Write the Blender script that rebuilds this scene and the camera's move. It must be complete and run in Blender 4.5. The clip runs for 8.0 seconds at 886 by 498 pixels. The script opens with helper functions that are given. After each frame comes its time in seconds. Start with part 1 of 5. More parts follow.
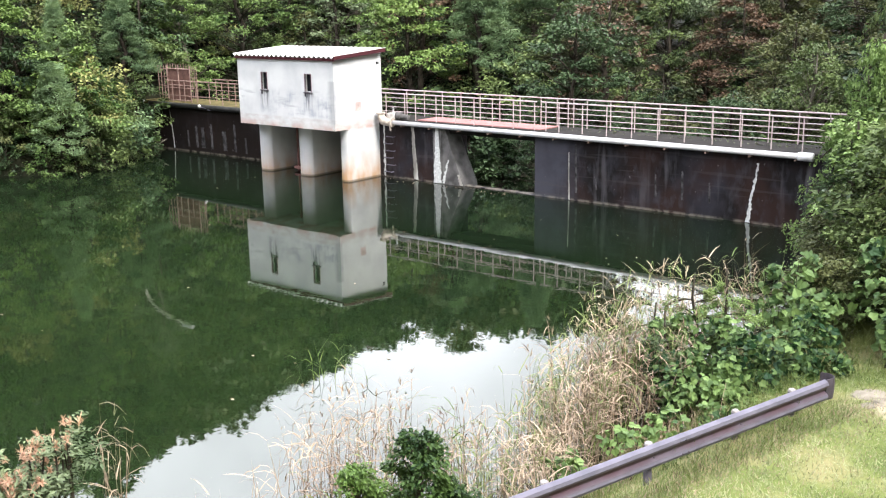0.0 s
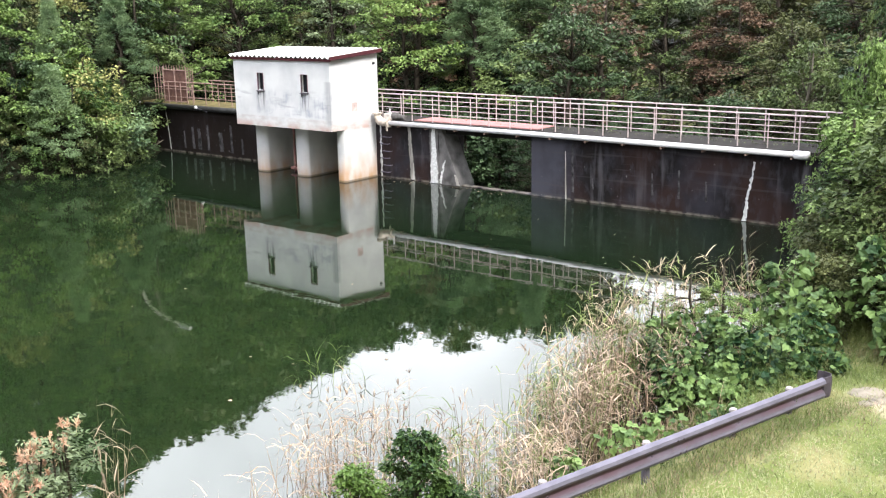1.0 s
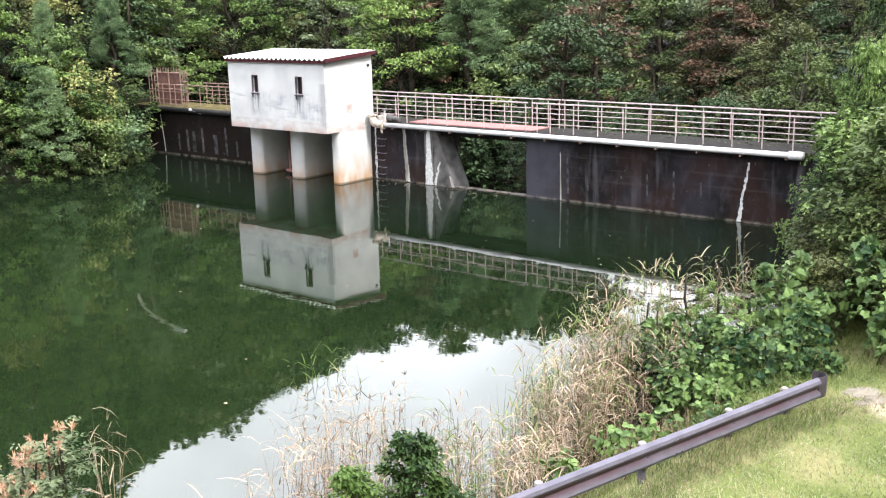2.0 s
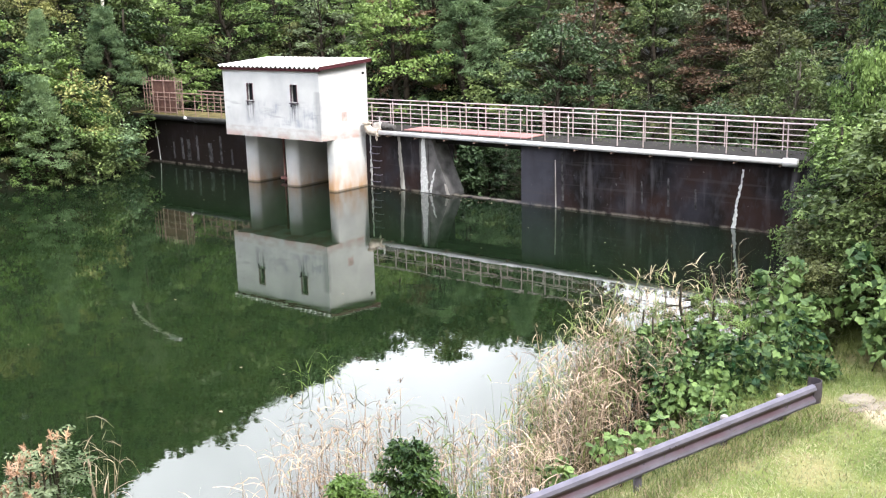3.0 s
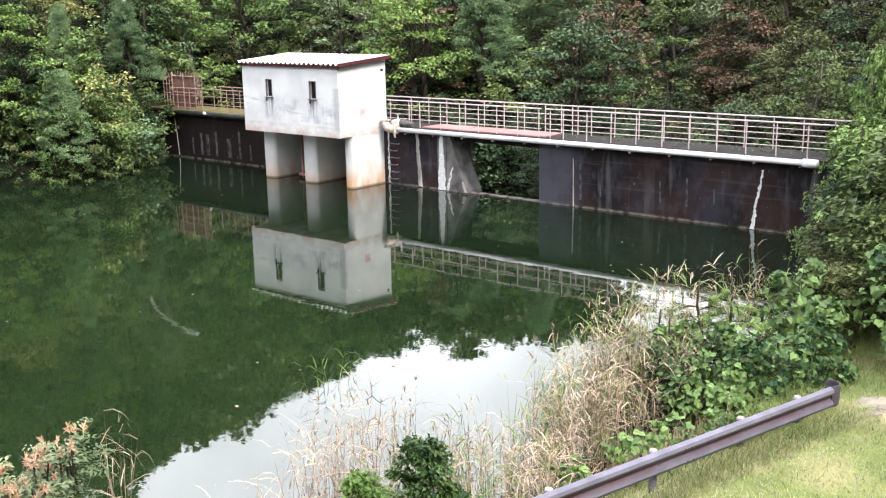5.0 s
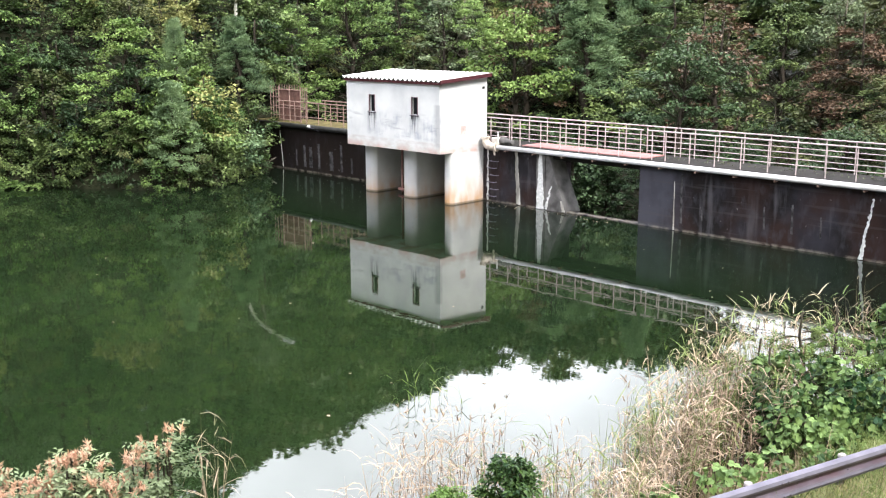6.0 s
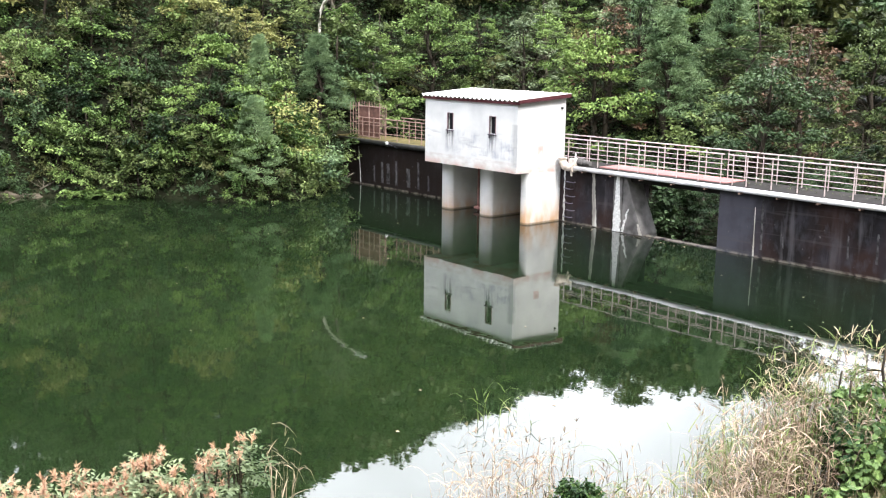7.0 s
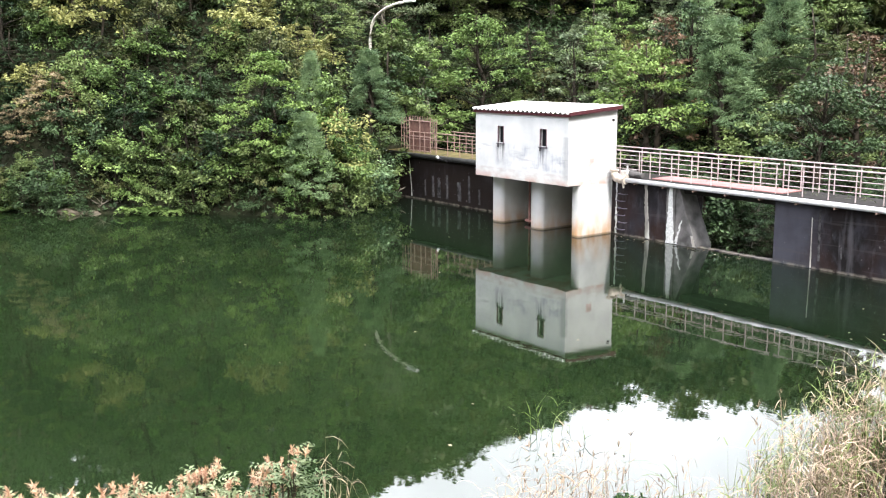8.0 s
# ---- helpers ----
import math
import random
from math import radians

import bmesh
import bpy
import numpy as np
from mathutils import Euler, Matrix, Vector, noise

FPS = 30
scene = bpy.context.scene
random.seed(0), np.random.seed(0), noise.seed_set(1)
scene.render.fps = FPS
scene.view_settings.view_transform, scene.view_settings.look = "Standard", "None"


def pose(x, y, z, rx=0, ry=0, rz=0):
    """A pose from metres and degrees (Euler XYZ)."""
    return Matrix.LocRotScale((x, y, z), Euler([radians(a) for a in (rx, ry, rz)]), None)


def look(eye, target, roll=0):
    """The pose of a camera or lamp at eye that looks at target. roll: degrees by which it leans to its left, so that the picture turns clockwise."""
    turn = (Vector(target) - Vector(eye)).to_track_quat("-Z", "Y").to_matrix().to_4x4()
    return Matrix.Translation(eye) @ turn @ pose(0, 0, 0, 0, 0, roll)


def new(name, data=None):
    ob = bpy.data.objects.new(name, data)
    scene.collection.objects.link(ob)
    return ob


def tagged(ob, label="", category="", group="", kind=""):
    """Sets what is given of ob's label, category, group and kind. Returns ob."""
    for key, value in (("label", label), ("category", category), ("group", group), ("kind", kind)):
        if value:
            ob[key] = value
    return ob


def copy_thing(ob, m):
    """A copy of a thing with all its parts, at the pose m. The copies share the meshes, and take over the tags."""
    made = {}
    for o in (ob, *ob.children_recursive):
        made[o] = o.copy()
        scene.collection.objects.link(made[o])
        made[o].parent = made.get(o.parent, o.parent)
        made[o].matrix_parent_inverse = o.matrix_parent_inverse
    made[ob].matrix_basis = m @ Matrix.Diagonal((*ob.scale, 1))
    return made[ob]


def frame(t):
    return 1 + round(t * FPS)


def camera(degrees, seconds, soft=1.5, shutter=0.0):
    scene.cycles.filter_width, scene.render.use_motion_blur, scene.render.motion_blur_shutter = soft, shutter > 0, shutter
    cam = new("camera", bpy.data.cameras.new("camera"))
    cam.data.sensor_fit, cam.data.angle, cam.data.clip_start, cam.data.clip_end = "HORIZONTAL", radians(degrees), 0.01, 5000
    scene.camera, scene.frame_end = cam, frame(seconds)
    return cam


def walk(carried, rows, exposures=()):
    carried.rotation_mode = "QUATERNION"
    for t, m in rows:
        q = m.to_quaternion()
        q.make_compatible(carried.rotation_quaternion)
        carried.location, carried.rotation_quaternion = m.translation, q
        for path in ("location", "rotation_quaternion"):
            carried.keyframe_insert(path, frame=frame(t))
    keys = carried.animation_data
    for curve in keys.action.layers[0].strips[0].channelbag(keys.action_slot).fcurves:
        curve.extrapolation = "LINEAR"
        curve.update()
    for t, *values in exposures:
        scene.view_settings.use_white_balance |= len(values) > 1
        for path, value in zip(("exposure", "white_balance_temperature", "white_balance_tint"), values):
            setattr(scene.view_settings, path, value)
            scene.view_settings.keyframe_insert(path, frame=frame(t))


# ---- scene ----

# ================= camera and walk =================
EYE = (0.0, 0.0, 7.225)
cam = camera(47.64, 8.0, soft=1.2)
# seconds, heading, pitch, roll in degrees
PATH = [
    (0.0, 39.54, -13.82, -0.93),
    (0.5, 39.52, -13.84, -1.03),
    (1.0, 39.37, -13.82, -1.16),
    (1.5, 39.21, -13.85, -1.25),
    (3.0, 38.80, -13.31, -1.39),
    (3.5, 38.75, -13.14, -1.49),
    (4.0, 38.62, -13.01, -1.23),
    (4.2, 38.58, -13.03, -1.31),
    (5.3, 41.01, -13.41, -0.85),
    (5.5, 42.31, -13.09, -0.88),
    (6.0, 45.38, -12.38, -0.14),
    (6.5, 47.63, -11.69, 0.47),
    (7.0, 49.70, -11.34, 0.72),
    (7.5, 51.11, -10.93, 0.30),
    (8.0, 52.69, -10.58, -0.26),
]
walk(cam, [(t, pose(*EYE, 90 + p, 0, h) @ pose(0, 0, 0, 0, 0, r)) for t, h, p, r in PATH],
     [(0.0, 1.27), (4.2, 1.28), (6.5, 1.39), (8.0, 1.50)])

# ================= world, sun, exposure =================
SUN_ELEVATION, SUN_HEADING = radians(50), radians(103)
world = bpy.data.worlds.new("overcast_sky")
scene.world = world
world.use_nodes = True
wn, wl = world.node_tree.nodes, world.node_tree.links
sky = wn.new("ShaderNodeTexSky")
sky.sky_type = "NISHITA"
sky.sun_disc = False
sky.sun_elevation, sky.sun_rotation = SUN_ELEVATION, SUN_HEADING
sky.air_density, sky.dust_density, sky.ozone_density = 1.0, 4.0, 1.0
hsv = wn.new("ShaderNodeHueSaturation")
hsv.inputs["Saturation"].default_value = 0.30
wl.new(sky.outputs[0], hsv.inputs["Color"])
cloud = wn.new("ShaderNodeTexNoise")
cloud.inputs["Scale"].default_value, cloud.inputs["Detail"].default_value = 2.2, 5
span = wn.new("ShaderNodeMapRange")
span.inputs["From Min"].default_value, span.inputs["From Max"].default_value = 0.35, 0.65
span.inputs["To Min"].default_value, span.inputs["To Max"].default_value = 0.42, 1.0
wl.new(cloud.outputs[0], span.inputs[0])
veil = wn.new("ShaderNodeMix")
veil.data_type = "RGBA"
veil.inputs["B"].default_value = (28.2, 29.0, 31.0, 1)
wl.new(span.outputs[0], veil.inputs["Factor"])
wl.new(hsv.outputs[0], veil.inputs["A"])
wl.new(veil.outputs["Result"], wn["Background"].inputs[0])
wn["Background"].inputs[1].default_value = 0.10
sun = new("sun", bpy.data.lights.new("sun", "SUN"))
sun.data.energy, sun.data.angle, sun.data.color = 2.6, radians(12), (1.0, 0.96, 0.88)
sun.matrix_world = look((60 * math.sin(SUN_HEADING), 60 * math.cos(SUN_HEADING), 60 * math.tan(SUN_ELEVATION)), (0, 0, 0))
scene.view_settings.exposure = 1.45

# ================= materials =================
def material(name, rough=0.8, metal=0.0):
    m = bpy.data.materials.new(name)
    m.use_nodes = True
    b = m.node_tree.nodes["Principled BSDF"]
    b.inputs["Roughness"].default_value, b.inputs["Metallic"].default_value = rough, metal
    b.inputs["Specular IOR Level"].default_value = 0.5 if rough < 0.4 else 0.12
    return m, m.node_tree.nodes, m.node_tree.links, b


def noise_node(n, l, scale, detail=4, stretch=None, coord="Object"):
    tc = n.new("ShaderNodeTexCoord")
    mp = n.new("ShaderNodeMapping")
    if stretch:
        mp.inputs["Scale"].default_value = stretch
    t = n.new("ShaderNodeTexNoise")
    t.inputs["Scale"].default_value, t.inputs["Detail"].default_value = scale, detail
    l.new(tc.outputs[coord], mp.inputs[0])
    l.new(mp.outputs[0], t.inputs["Vector"])
    return t.outputs["Fac"]


def ramp(n, l, fac, stops):
    r = n.new("ShaderNodeValToRGB")
    e = r.color_ramp.elements
    while len(e) < len(stops):
        e.new(0.5)
    for k, (p, c) in zip(e, stops):
        k.position, k.color = p, (*c, 1) if len(c) == 3 else c
    l.new(fac, r.inputs[0])
    return r.outputs[0]


def blend(n, l, fac, a, b, kind="MIX"):
    m = n.new("ShaderNodeMix")
    m.data_type, m.blend_type = "RGBA", kind
    for key, v in (("Factor", fac), ("A", a), ("B", b)):
        if isinstance(v, (int, float)):
            m.inputs[key].default_value = v
        elif isinstance(v, tuple):
            m.inputs[key].default_value = (*v, 1)
        else:
            l.new(v, m.inputs[key])
    return m.outputs["Result"]


def bump(n, l, b, fac, strength=0.3, distance=0.02):
    k = n.new("ShaderNodeBump")
    k.inputs["Strength"].default_value, k.inputs["Distance"].default_value = strength, distance
    l.new(fac, k.inputs["Height"])
    l.new(k.outputs[0], b.inputs["Normal"])


def height(n, l, lo, hi, axis="Z"):
    """0 at lo, 1 at hi, along one axis of the world."""
    g = n.new("ShaderNodeNewGeometry")
    s = n.new("ShaderNodeSeparateXYZ")
    l.new(g.outputs["Position"], s.inputs[0])
    r = n.new("ShaderNodeMapRange")
    r.inputs["From Min"].default_value, r.inputs["From Max"].default_value = lo, hi
    l.new(s.outputs[axis], r.inputs[0])
    return r.outputs[0]


def times(n, l, a, b, op="MULTIPLY"):
    m = n.new("ShaderNodeMath")
    m.operation = op
    for i, v in enumerate((a, b)):
        if isinstance(v, (int, float)):
            m.inputs[i].default_value = v
        else:
            l.new(v, m.inputs[i])
    return m.outputs[0]


def plain(name, colour, rough=0.7, metal=0.0, vary=0.25, scale=6.0, relief=0.15):
    m, n, l, b = material(name, rough, metal)
    f = noise_node(n, l, scale, 6)
    lo = tuple(c * (1 - vary) for c in colour)
    hi = tuple(min(1, c * (1 + vary)) for c in colour)
    l.new(ramp(n, l, f, [(0.3, lo), (0.7, hi)]), b.inputs["Base Color"])
    bump(n, l, b, noise_node(n, l, scale * 12, 4), relief, 0.004)
    return m


def white_concrete():
    m, n, l, b = material("white_painted_concrete", 0.85)
    grain = noise_node(n, l, 1.1, 6)
    col = ramp(n, l, grain, [(0.3, (0.42, 0.42, 0.435)), (0.65, (0.52, 0.52, 0.525))])
    low = times(n, l, height(n, l, 3.85, 3.55), height(n, l, 2.62, 2.75))
    front = height(n, l, 28.85, 28.7, "Y")
    middle = times(n, l, height(n, l, -34.4, -32.6, "X"), 0.75)
    blotch = times(n, l, noise_node(n, l, 1.5, 6, (1.0, 1.0, 1.3)), times(n, l, noise_node(n, l, 1.0, 5, (7.0, 7.0, 0.6)), 0.35), "ADD")
    mask = times(n, l, times(n, l, ramp(n, l, blotch, [(0.62, (0, 0, 0)), (0.78, (1, 1, 1))]), times(n, l, low, middle)), front)
    mask = times(n, l, mask, ramp(n, l, noise_node(n, l, 5.0, 5, (1.0, 1.0, 0.5)), [(0.35, (0.3, 0.3, 0.3)), (0.6, (1, 1, 1))]))
    col = blend(n, l, mask, col, (0.28, 0.29, 0.34))
    seam = times(n, l, ramp(n, l, noise_node(n, l, 1.0, 4, (0.7, 0.7, 6.0)), [(0.54, (0, 0, 0)), (0.62, (1, 1, 1))]), times(n, l, low, front))
    seam = times(n, l, seam, ramp(n, l, noise_node(n, l, 1.3, 4), [(0.48, (0, 0, 0)), (0.6, (1, 1, 1))]))
    col = blend(n, l, times(n, l, seam, 0.45), col, (0.22, 0.22, 0.25))
    grime = times(n, l, times(n, l, height(n, l, 2.66, 2.60), height(n, l, 2.1, 2.2)), ramp(n, l, noise_node(n, l, 2.2, 6, (1.0, 1.0, 2.0)), [(0.38, (0, 0, 0)), (0.66, (1, 1, 1))]))
    col = blend(n, l, times(n, l, grime, 0.55), col, (0.34, 0.29, 0.27))
    for x in (-33.45, -30.72):
        run = times(n, l, times(n, l, height(n, l, x - 0.34, x - 0.16, "X"), height(n, l, x + 0.34, x + 0.16, "X")), times(n, l, height(n, l, 2.7, 3.5), height(n, l, 3.74, 3.70)))
        run = times(n, l, run, times(n, l, front, ramp(n, l, noise_node(n, l, 1.0, 4, (11.0, 11.0, 0.9)), [(0.44, (0, 0, 0)), (0.56, (1, 1, 1))])))
        col = blend(n, l, times(n, l, run, 0.8), col, (0.07, 0.07, 0.08))
    edge = times(n, l, times(n, l, height(n, l, -29.62, -29.42, "X"), front), times(n, l, height(n, l, 4.22, 4.16), height(n, l, 2.3, 2.5)))
    col = blend(n, l, times(n, l, edge, 0.4), col, (0.15, 0.15, 0.16))
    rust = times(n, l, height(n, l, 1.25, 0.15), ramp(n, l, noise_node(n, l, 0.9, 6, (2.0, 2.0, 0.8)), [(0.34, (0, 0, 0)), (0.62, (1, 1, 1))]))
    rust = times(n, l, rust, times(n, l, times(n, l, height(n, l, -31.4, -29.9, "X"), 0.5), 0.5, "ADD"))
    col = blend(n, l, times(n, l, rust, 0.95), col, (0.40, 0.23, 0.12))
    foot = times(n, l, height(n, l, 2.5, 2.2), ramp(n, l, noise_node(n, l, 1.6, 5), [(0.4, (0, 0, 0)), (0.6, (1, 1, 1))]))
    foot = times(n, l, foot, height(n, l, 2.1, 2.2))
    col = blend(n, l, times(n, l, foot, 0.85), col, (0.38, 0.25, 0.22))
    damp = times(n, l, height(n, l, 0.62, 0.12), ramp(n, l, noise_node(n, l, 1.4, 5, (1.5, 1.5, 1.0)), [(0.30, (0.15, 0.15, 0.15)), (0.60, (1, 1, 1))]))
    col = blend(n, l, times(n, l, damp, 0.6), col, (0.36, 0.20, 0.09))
    tide = times(n, l, height(n, l, 0.10, 0.04), 0.7)
    col = blend(n, l, tide, col, (0.06, 0.05, 0.03))
    l.new(col, b.inputs["Base Color"])
    bump(n, l, b, noise_node(n, l, 30, 5), 0.25, 0.01)
    return m


def dark_concrete():
    m, n, l, b = material("stained_dam_concrete", 0.85)
    broad = noise_node(n, l, 0.45, 5)
    col = ramp(n, l, broad, [(0.3, (0.005, 0.0042, 0.0045)), (0.5, (0.008, 0.0066, 0.0072)), (0.75, (0.026, 0.025, 0.033))])
    col = blend(n, l, ramp(n, l, noise_node(n, l, 2.4, 6, (1, 1, 0.6)), [(0.5, (0, 0, 0)), (0.66, (0.8, 0.8, 0.8))]), col, (0.024, 0.022, 0.027))
    streak = times(n, l, noise_node(n, l, 1.0, 6, (2.6, 2.6, 0.22)), times(n, l, noise_node(n, l, 0.8, 5), 0.45), "ADD")
    col = blend(n, l, ramp(n, l, streak, [(0.78, (0, 0, 0)), (0.92, (0.85, 0.85, 0.85))]), col, (0.062, 0.058, 0.064))
    brown = noise_node(n, l, 0.55, 6, (1.0, 1.0, 0.8))
    col = blend(n, l, ramp(n, l, brown, [(0.44, (0, 0, 0)), (0.60, (0.8, 0.8, 0.8))]), col, (0.024, 0.0125, 0.0105))
    col = blend(n, l, ramp(n, l, noise_node(n, l, 1.0, 6, (5.0, 5.0, 2.2)), [(0.52, (0, 0, 0)), (0.75, (0.6, 0.6, 0.6))]), col, (0.040, 0.039, 0.046))
    fresh = times(n, l, height(n, l, -19.3, -19.9, "X"), height(n, l, -22.0, -21.5, "X"))
    col = blend(n, l, times(n, l, fresh, ramp(n, l, noise_node(n, l, 1.2, 6), [(0.3, (0.35, 0.35, 0.35)), (0.6, (0.85, 0.85, 0.85))])), col, (0.048, 0.048, 0.062))
    board = ramp(n, l, noise_node(n, l, 1.0, 3, (0.25, 0.25, 5.0)), [(0.60, (0, 0, 0)), (0.66, (0.5, 0.5, 0.5))])
    col = blend(n, l, times(n, l, board, 0.5), col, (0.055, 0.050, 0.050))
    # Shade of trees and house, put into the wall colour beyond x -34.
    wall_shade = times(n, l, height(n, l, -34.0, -36.0, "X"), ramp(n, l, noise_node(n, l, 0.7, 5, (1.0, 1.0, 0.6)), [(0.25, (0.4, 0.4, 0.4)), (0.55, (0.9, 0.9, 0.9))]))
    col = blend(n, l, wall_shade, col, (0.009, 0.006, 0.005))
    fleck = ramp(n, l, noise_node(n, l, 7.0, 3, (1.0, 1.0, 0.6)), [(0.70, (0, 0, 0)), (0.76, (0.8, 0.8, 0.8))])
    col = blend(n, l, fleck, col, (0.15, 0.14, 0.14))
    tide = times(n, l, height(n, l, 0.10, 0.04), ramp(n, l, noise_node(n, l, 3.0, 5), [(0.4, (0, 0, 0)), (0.55, (1, 1, 1))]))
    col = blend(n, l, times(n, l, tide, 0.35), col, (0.30, 0.26, 0.22))
    l.new(col, b.inputs["Base Color"])
    bump(n, l, b, noise_node(n, l, 9, 6), 0.35, 0.02)
    return m


def pale_concrete():
    m, n, l, b = material("pale_leached_concrete", 0.85)
    f = noise_node(n, l, 1.0, 6, (4.0, 4.0, 0.6))
    col = ramp(n, l, f, [(0.3, (0.10, 0.095, 0.09)), (0.47, (0.30, 0.28, 0.26)), (0.68, (0.50, 0.49, 0.47))])
    l.new(col, b.inputs["Base Color"])
    bump(n, l, b, noise_node(n, l, 14, 5), 0.3, 0.01)
    return m


def foliage(name, dark, light, glow=0.15, single=0.17):
    m, n, l, b = material(name, 0.42)
    g = n.new("ShaderNodeNewGeometry")
    o = n.new("ShaderNodeObjectInfo")
    patch = ramp(n, l, noise_node(n, l, 0.8, 2), [(0.36, (0, 0, 0)), (0.64, (1, 1, 1))])
    f = times(n, l, times(n, l, g.outputs["Random Per Island"], single), times(n, l, times(n, l, o.outputs["Random"], 0.56 - single), times(n, l, patch, 0.44), "ADD"), "ADD")
    col = ramp(n, l, f, [(0.15, dark), (0.9, light)])
    l.new(col, b.inputs["Base Color"])
    b.inputs["Specular IOR Level"].default_value = 0.14
    tr = n.new("ShaderNodeBsdfTranslucent")
    l.new(col, tr.inputs[0])
    mx = n.new("ShaderNodeMixShader")
    mx.inputs[0].default_value = glow
    l.new(b.outputs[0], mx.inputs[1])
    l.new(tr.outputs[0], mx.inputs[2])
    l.new(mx.outputs[0], n["Material Output"].inputs[0])
    return m


def water_material():
    m, n, l, b = material("turbid_green_water", 0.015)
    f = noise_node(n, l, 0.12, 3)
    # Shade put into the body colour: darker towards the dam, greener up the lake.
    dam_shade = ramp(n, l, f, [(0.35, (0.0026, 0.0052, 0.0030)), (0.65, (0.0040, 0.0075, 0.0040))])
    open_water = ramp(n, l, f, [(0.35, (0.0060, 0.0120, 0.0042)), (0.65, (0.0085, 0.0160, 0.0056))])
    l.new(blend(n, l, height(n, l, 29, 14, "Y"), dam_shade, open_water), b.inputs["Base Color"])
    b.inputs["IOR"].default_value = 1.62
    rip = times(n, l, noise_node(n, l, 1.6, 3, (1.0, 1.4, 1.0)), times(n, l, noise_node(n, l, 9.0, 2), 0.12), "ADD")
    bump(n, l, b, rip, 0.024, 0.05)
    return m


def ground_material():
    m, n, l, b = material("grass_and_shaded_forest_soil", 0.95)
    f = noise_node(n, l, 0.7, 6)
    lawn = ramp(n, l, f, [(0.3, (0.05, 0.075, 0.018)), (0.5, (0.11, 0.13, 0.04)), (0.68, (0.24, 0.20, 0.11))])
    worn = times(n, l, times(n, l, height(n, l, -4.75, -4.4, "X"), height(n, l, 15.2, 15.6, "Y")), times(n, l, height(n, l, 16.7, 16.3, "Y"), ramp(n, l, noise_node(n, l, 1.8, 5), [(0.36, (0, 0, 0)), (0.5, (1, 1, 1))])))
    lawn = blend(n, l, worn, lawn, (0.34, 0.29, 0.22))
    # Near-black soil: the shade between the trees is put into its colour.
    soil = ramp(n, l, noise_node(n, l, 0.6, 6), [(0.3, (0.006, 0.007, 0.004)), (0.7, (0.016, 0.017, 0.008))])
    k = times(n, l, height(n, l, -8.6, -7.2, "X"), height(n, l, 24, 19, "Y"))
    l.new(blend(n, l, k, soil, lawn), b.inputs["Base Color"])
    bump(n, l, b, noise_node(n, l, 12, 6), 0.5, 0.05)
    return m


WHITE, DARK, PALE, WATER, GROUND = white_concrete(), dark_concrete(), pale_concrete(), water_material(), ground_material()
ROOF = plain("white_corrugated_roofing", (0.58, 0.57, 0.57), 0.5, 0, 0.10, 3)
MAROON = plain("maroon_fascia_paint", (0.060, 0.018, 0.022), 0.6)
RAILING = plain("faded_pink_rail_paint", (0.40, 0.325, 0.33), 0.5, 0.0, 0.2, 4)
RUSTY = plain("rusty_brown_steel", (0.23, 0.155, 0.135), 0.75, 0.1, 0.35, 5)
MESHED = plain("rust_red_gate_sheet", (0.12, 0.066, 0.055), 0.8, 0.0, 0.3, 4)
PIPE = plain("white_plastic_pipe", (0.52, 0.51, 0.53), 0.3, 0, 0.14, 2)
BLACK_PIPE = plain("black_mossy_pipe", (0.022, 0.022, 0.022), 0.45, 0, 0.3, 4)
GREYCON = plain("grey_streaked_concrete", (0.10, 0.095, 0.095), 0.9, 0, 0.5, 2.2, 0.3)
DECK = plain("weathered_deck_concrete", (0.019, 0.017, 0.016), 0.9, 0, 0.35, 2.5)
MOSSY = plain("mossy_deck_concrete", (0.085, 0.07, 0.03), 0.95, 0, 0.5, 2.5)
PINK = plain("faded_red_deck_cover", (0.27, 0.13, 0.125), 0.7, 0, 0.2, 2)
HOLE = plain("dark_window_glass", (0.012, 0.012, 0.015), 0.45, 0, 0.2)
def guard_steel():
    m, n, l, b = material("dull_violet_grey_steel", 0.5, 0.2)
    col = ramp(n, l, noise_node(n, l, 3.0, 6), [(0.3, (0.10, 0.095, 0.125)), (0.7, (0.15, 0.14, 0.18))])
    # Maroon band along the groove between the beam's two ridges.
    groove = times(n, l, times(n, l, height(n, l, 1.04, 1.09), height(n, l, 1.225, 1.18)), ramp(n, l, noise_node(n, l, 2.0, 6), [(0.3, (0.4, 0.4, 0.4)), (0.6, (1, 1, 1))]))
    col = blend(n, l, times(n, l, groove, 0.8), col, (0.085, 0.045, 0.055))
    l.new(col, b.inputs["Base Color"])
    bump(n, l, b, noise_node(n, l, 40, 4), 0.1, 0.004)
    return m


BEAM = guard_steel()
STEEL = plain("galvanised_guardrail_steel", (0.115, 0.105, 0.14), 0.5, 0.2, 0.22, 3)
STEEL_DARK = plain("dull_purple_grey_steel", (0.07, 0.06, 0.075), 0.6, 0.2, 0.3, 3)
GATE_IRON = plain("red_brown_gate_iron", (0.24, 0.12, 0.11), 0.7, 0.1, 0.4, 5)
BARK = plain("grey_brown_bark", (0.034, 0.028, 0.022), 0.95, 0, 0.4, 5, 0.5)
PALEBARK = plain("pale_bark", (0.13, 0.115, 0.095), 0.9, 0, 0.3, 5, 0.4)
STAIN = plain("grey_leached_stain", (0.048, 0.046, 0.048), 0.9, 0, 0.75, 5, 0.3)
LIME = plain("white_lime_crust", (0.48, 0.48, 0.48), 0.9, 0, 0.3, 12, 0.5)
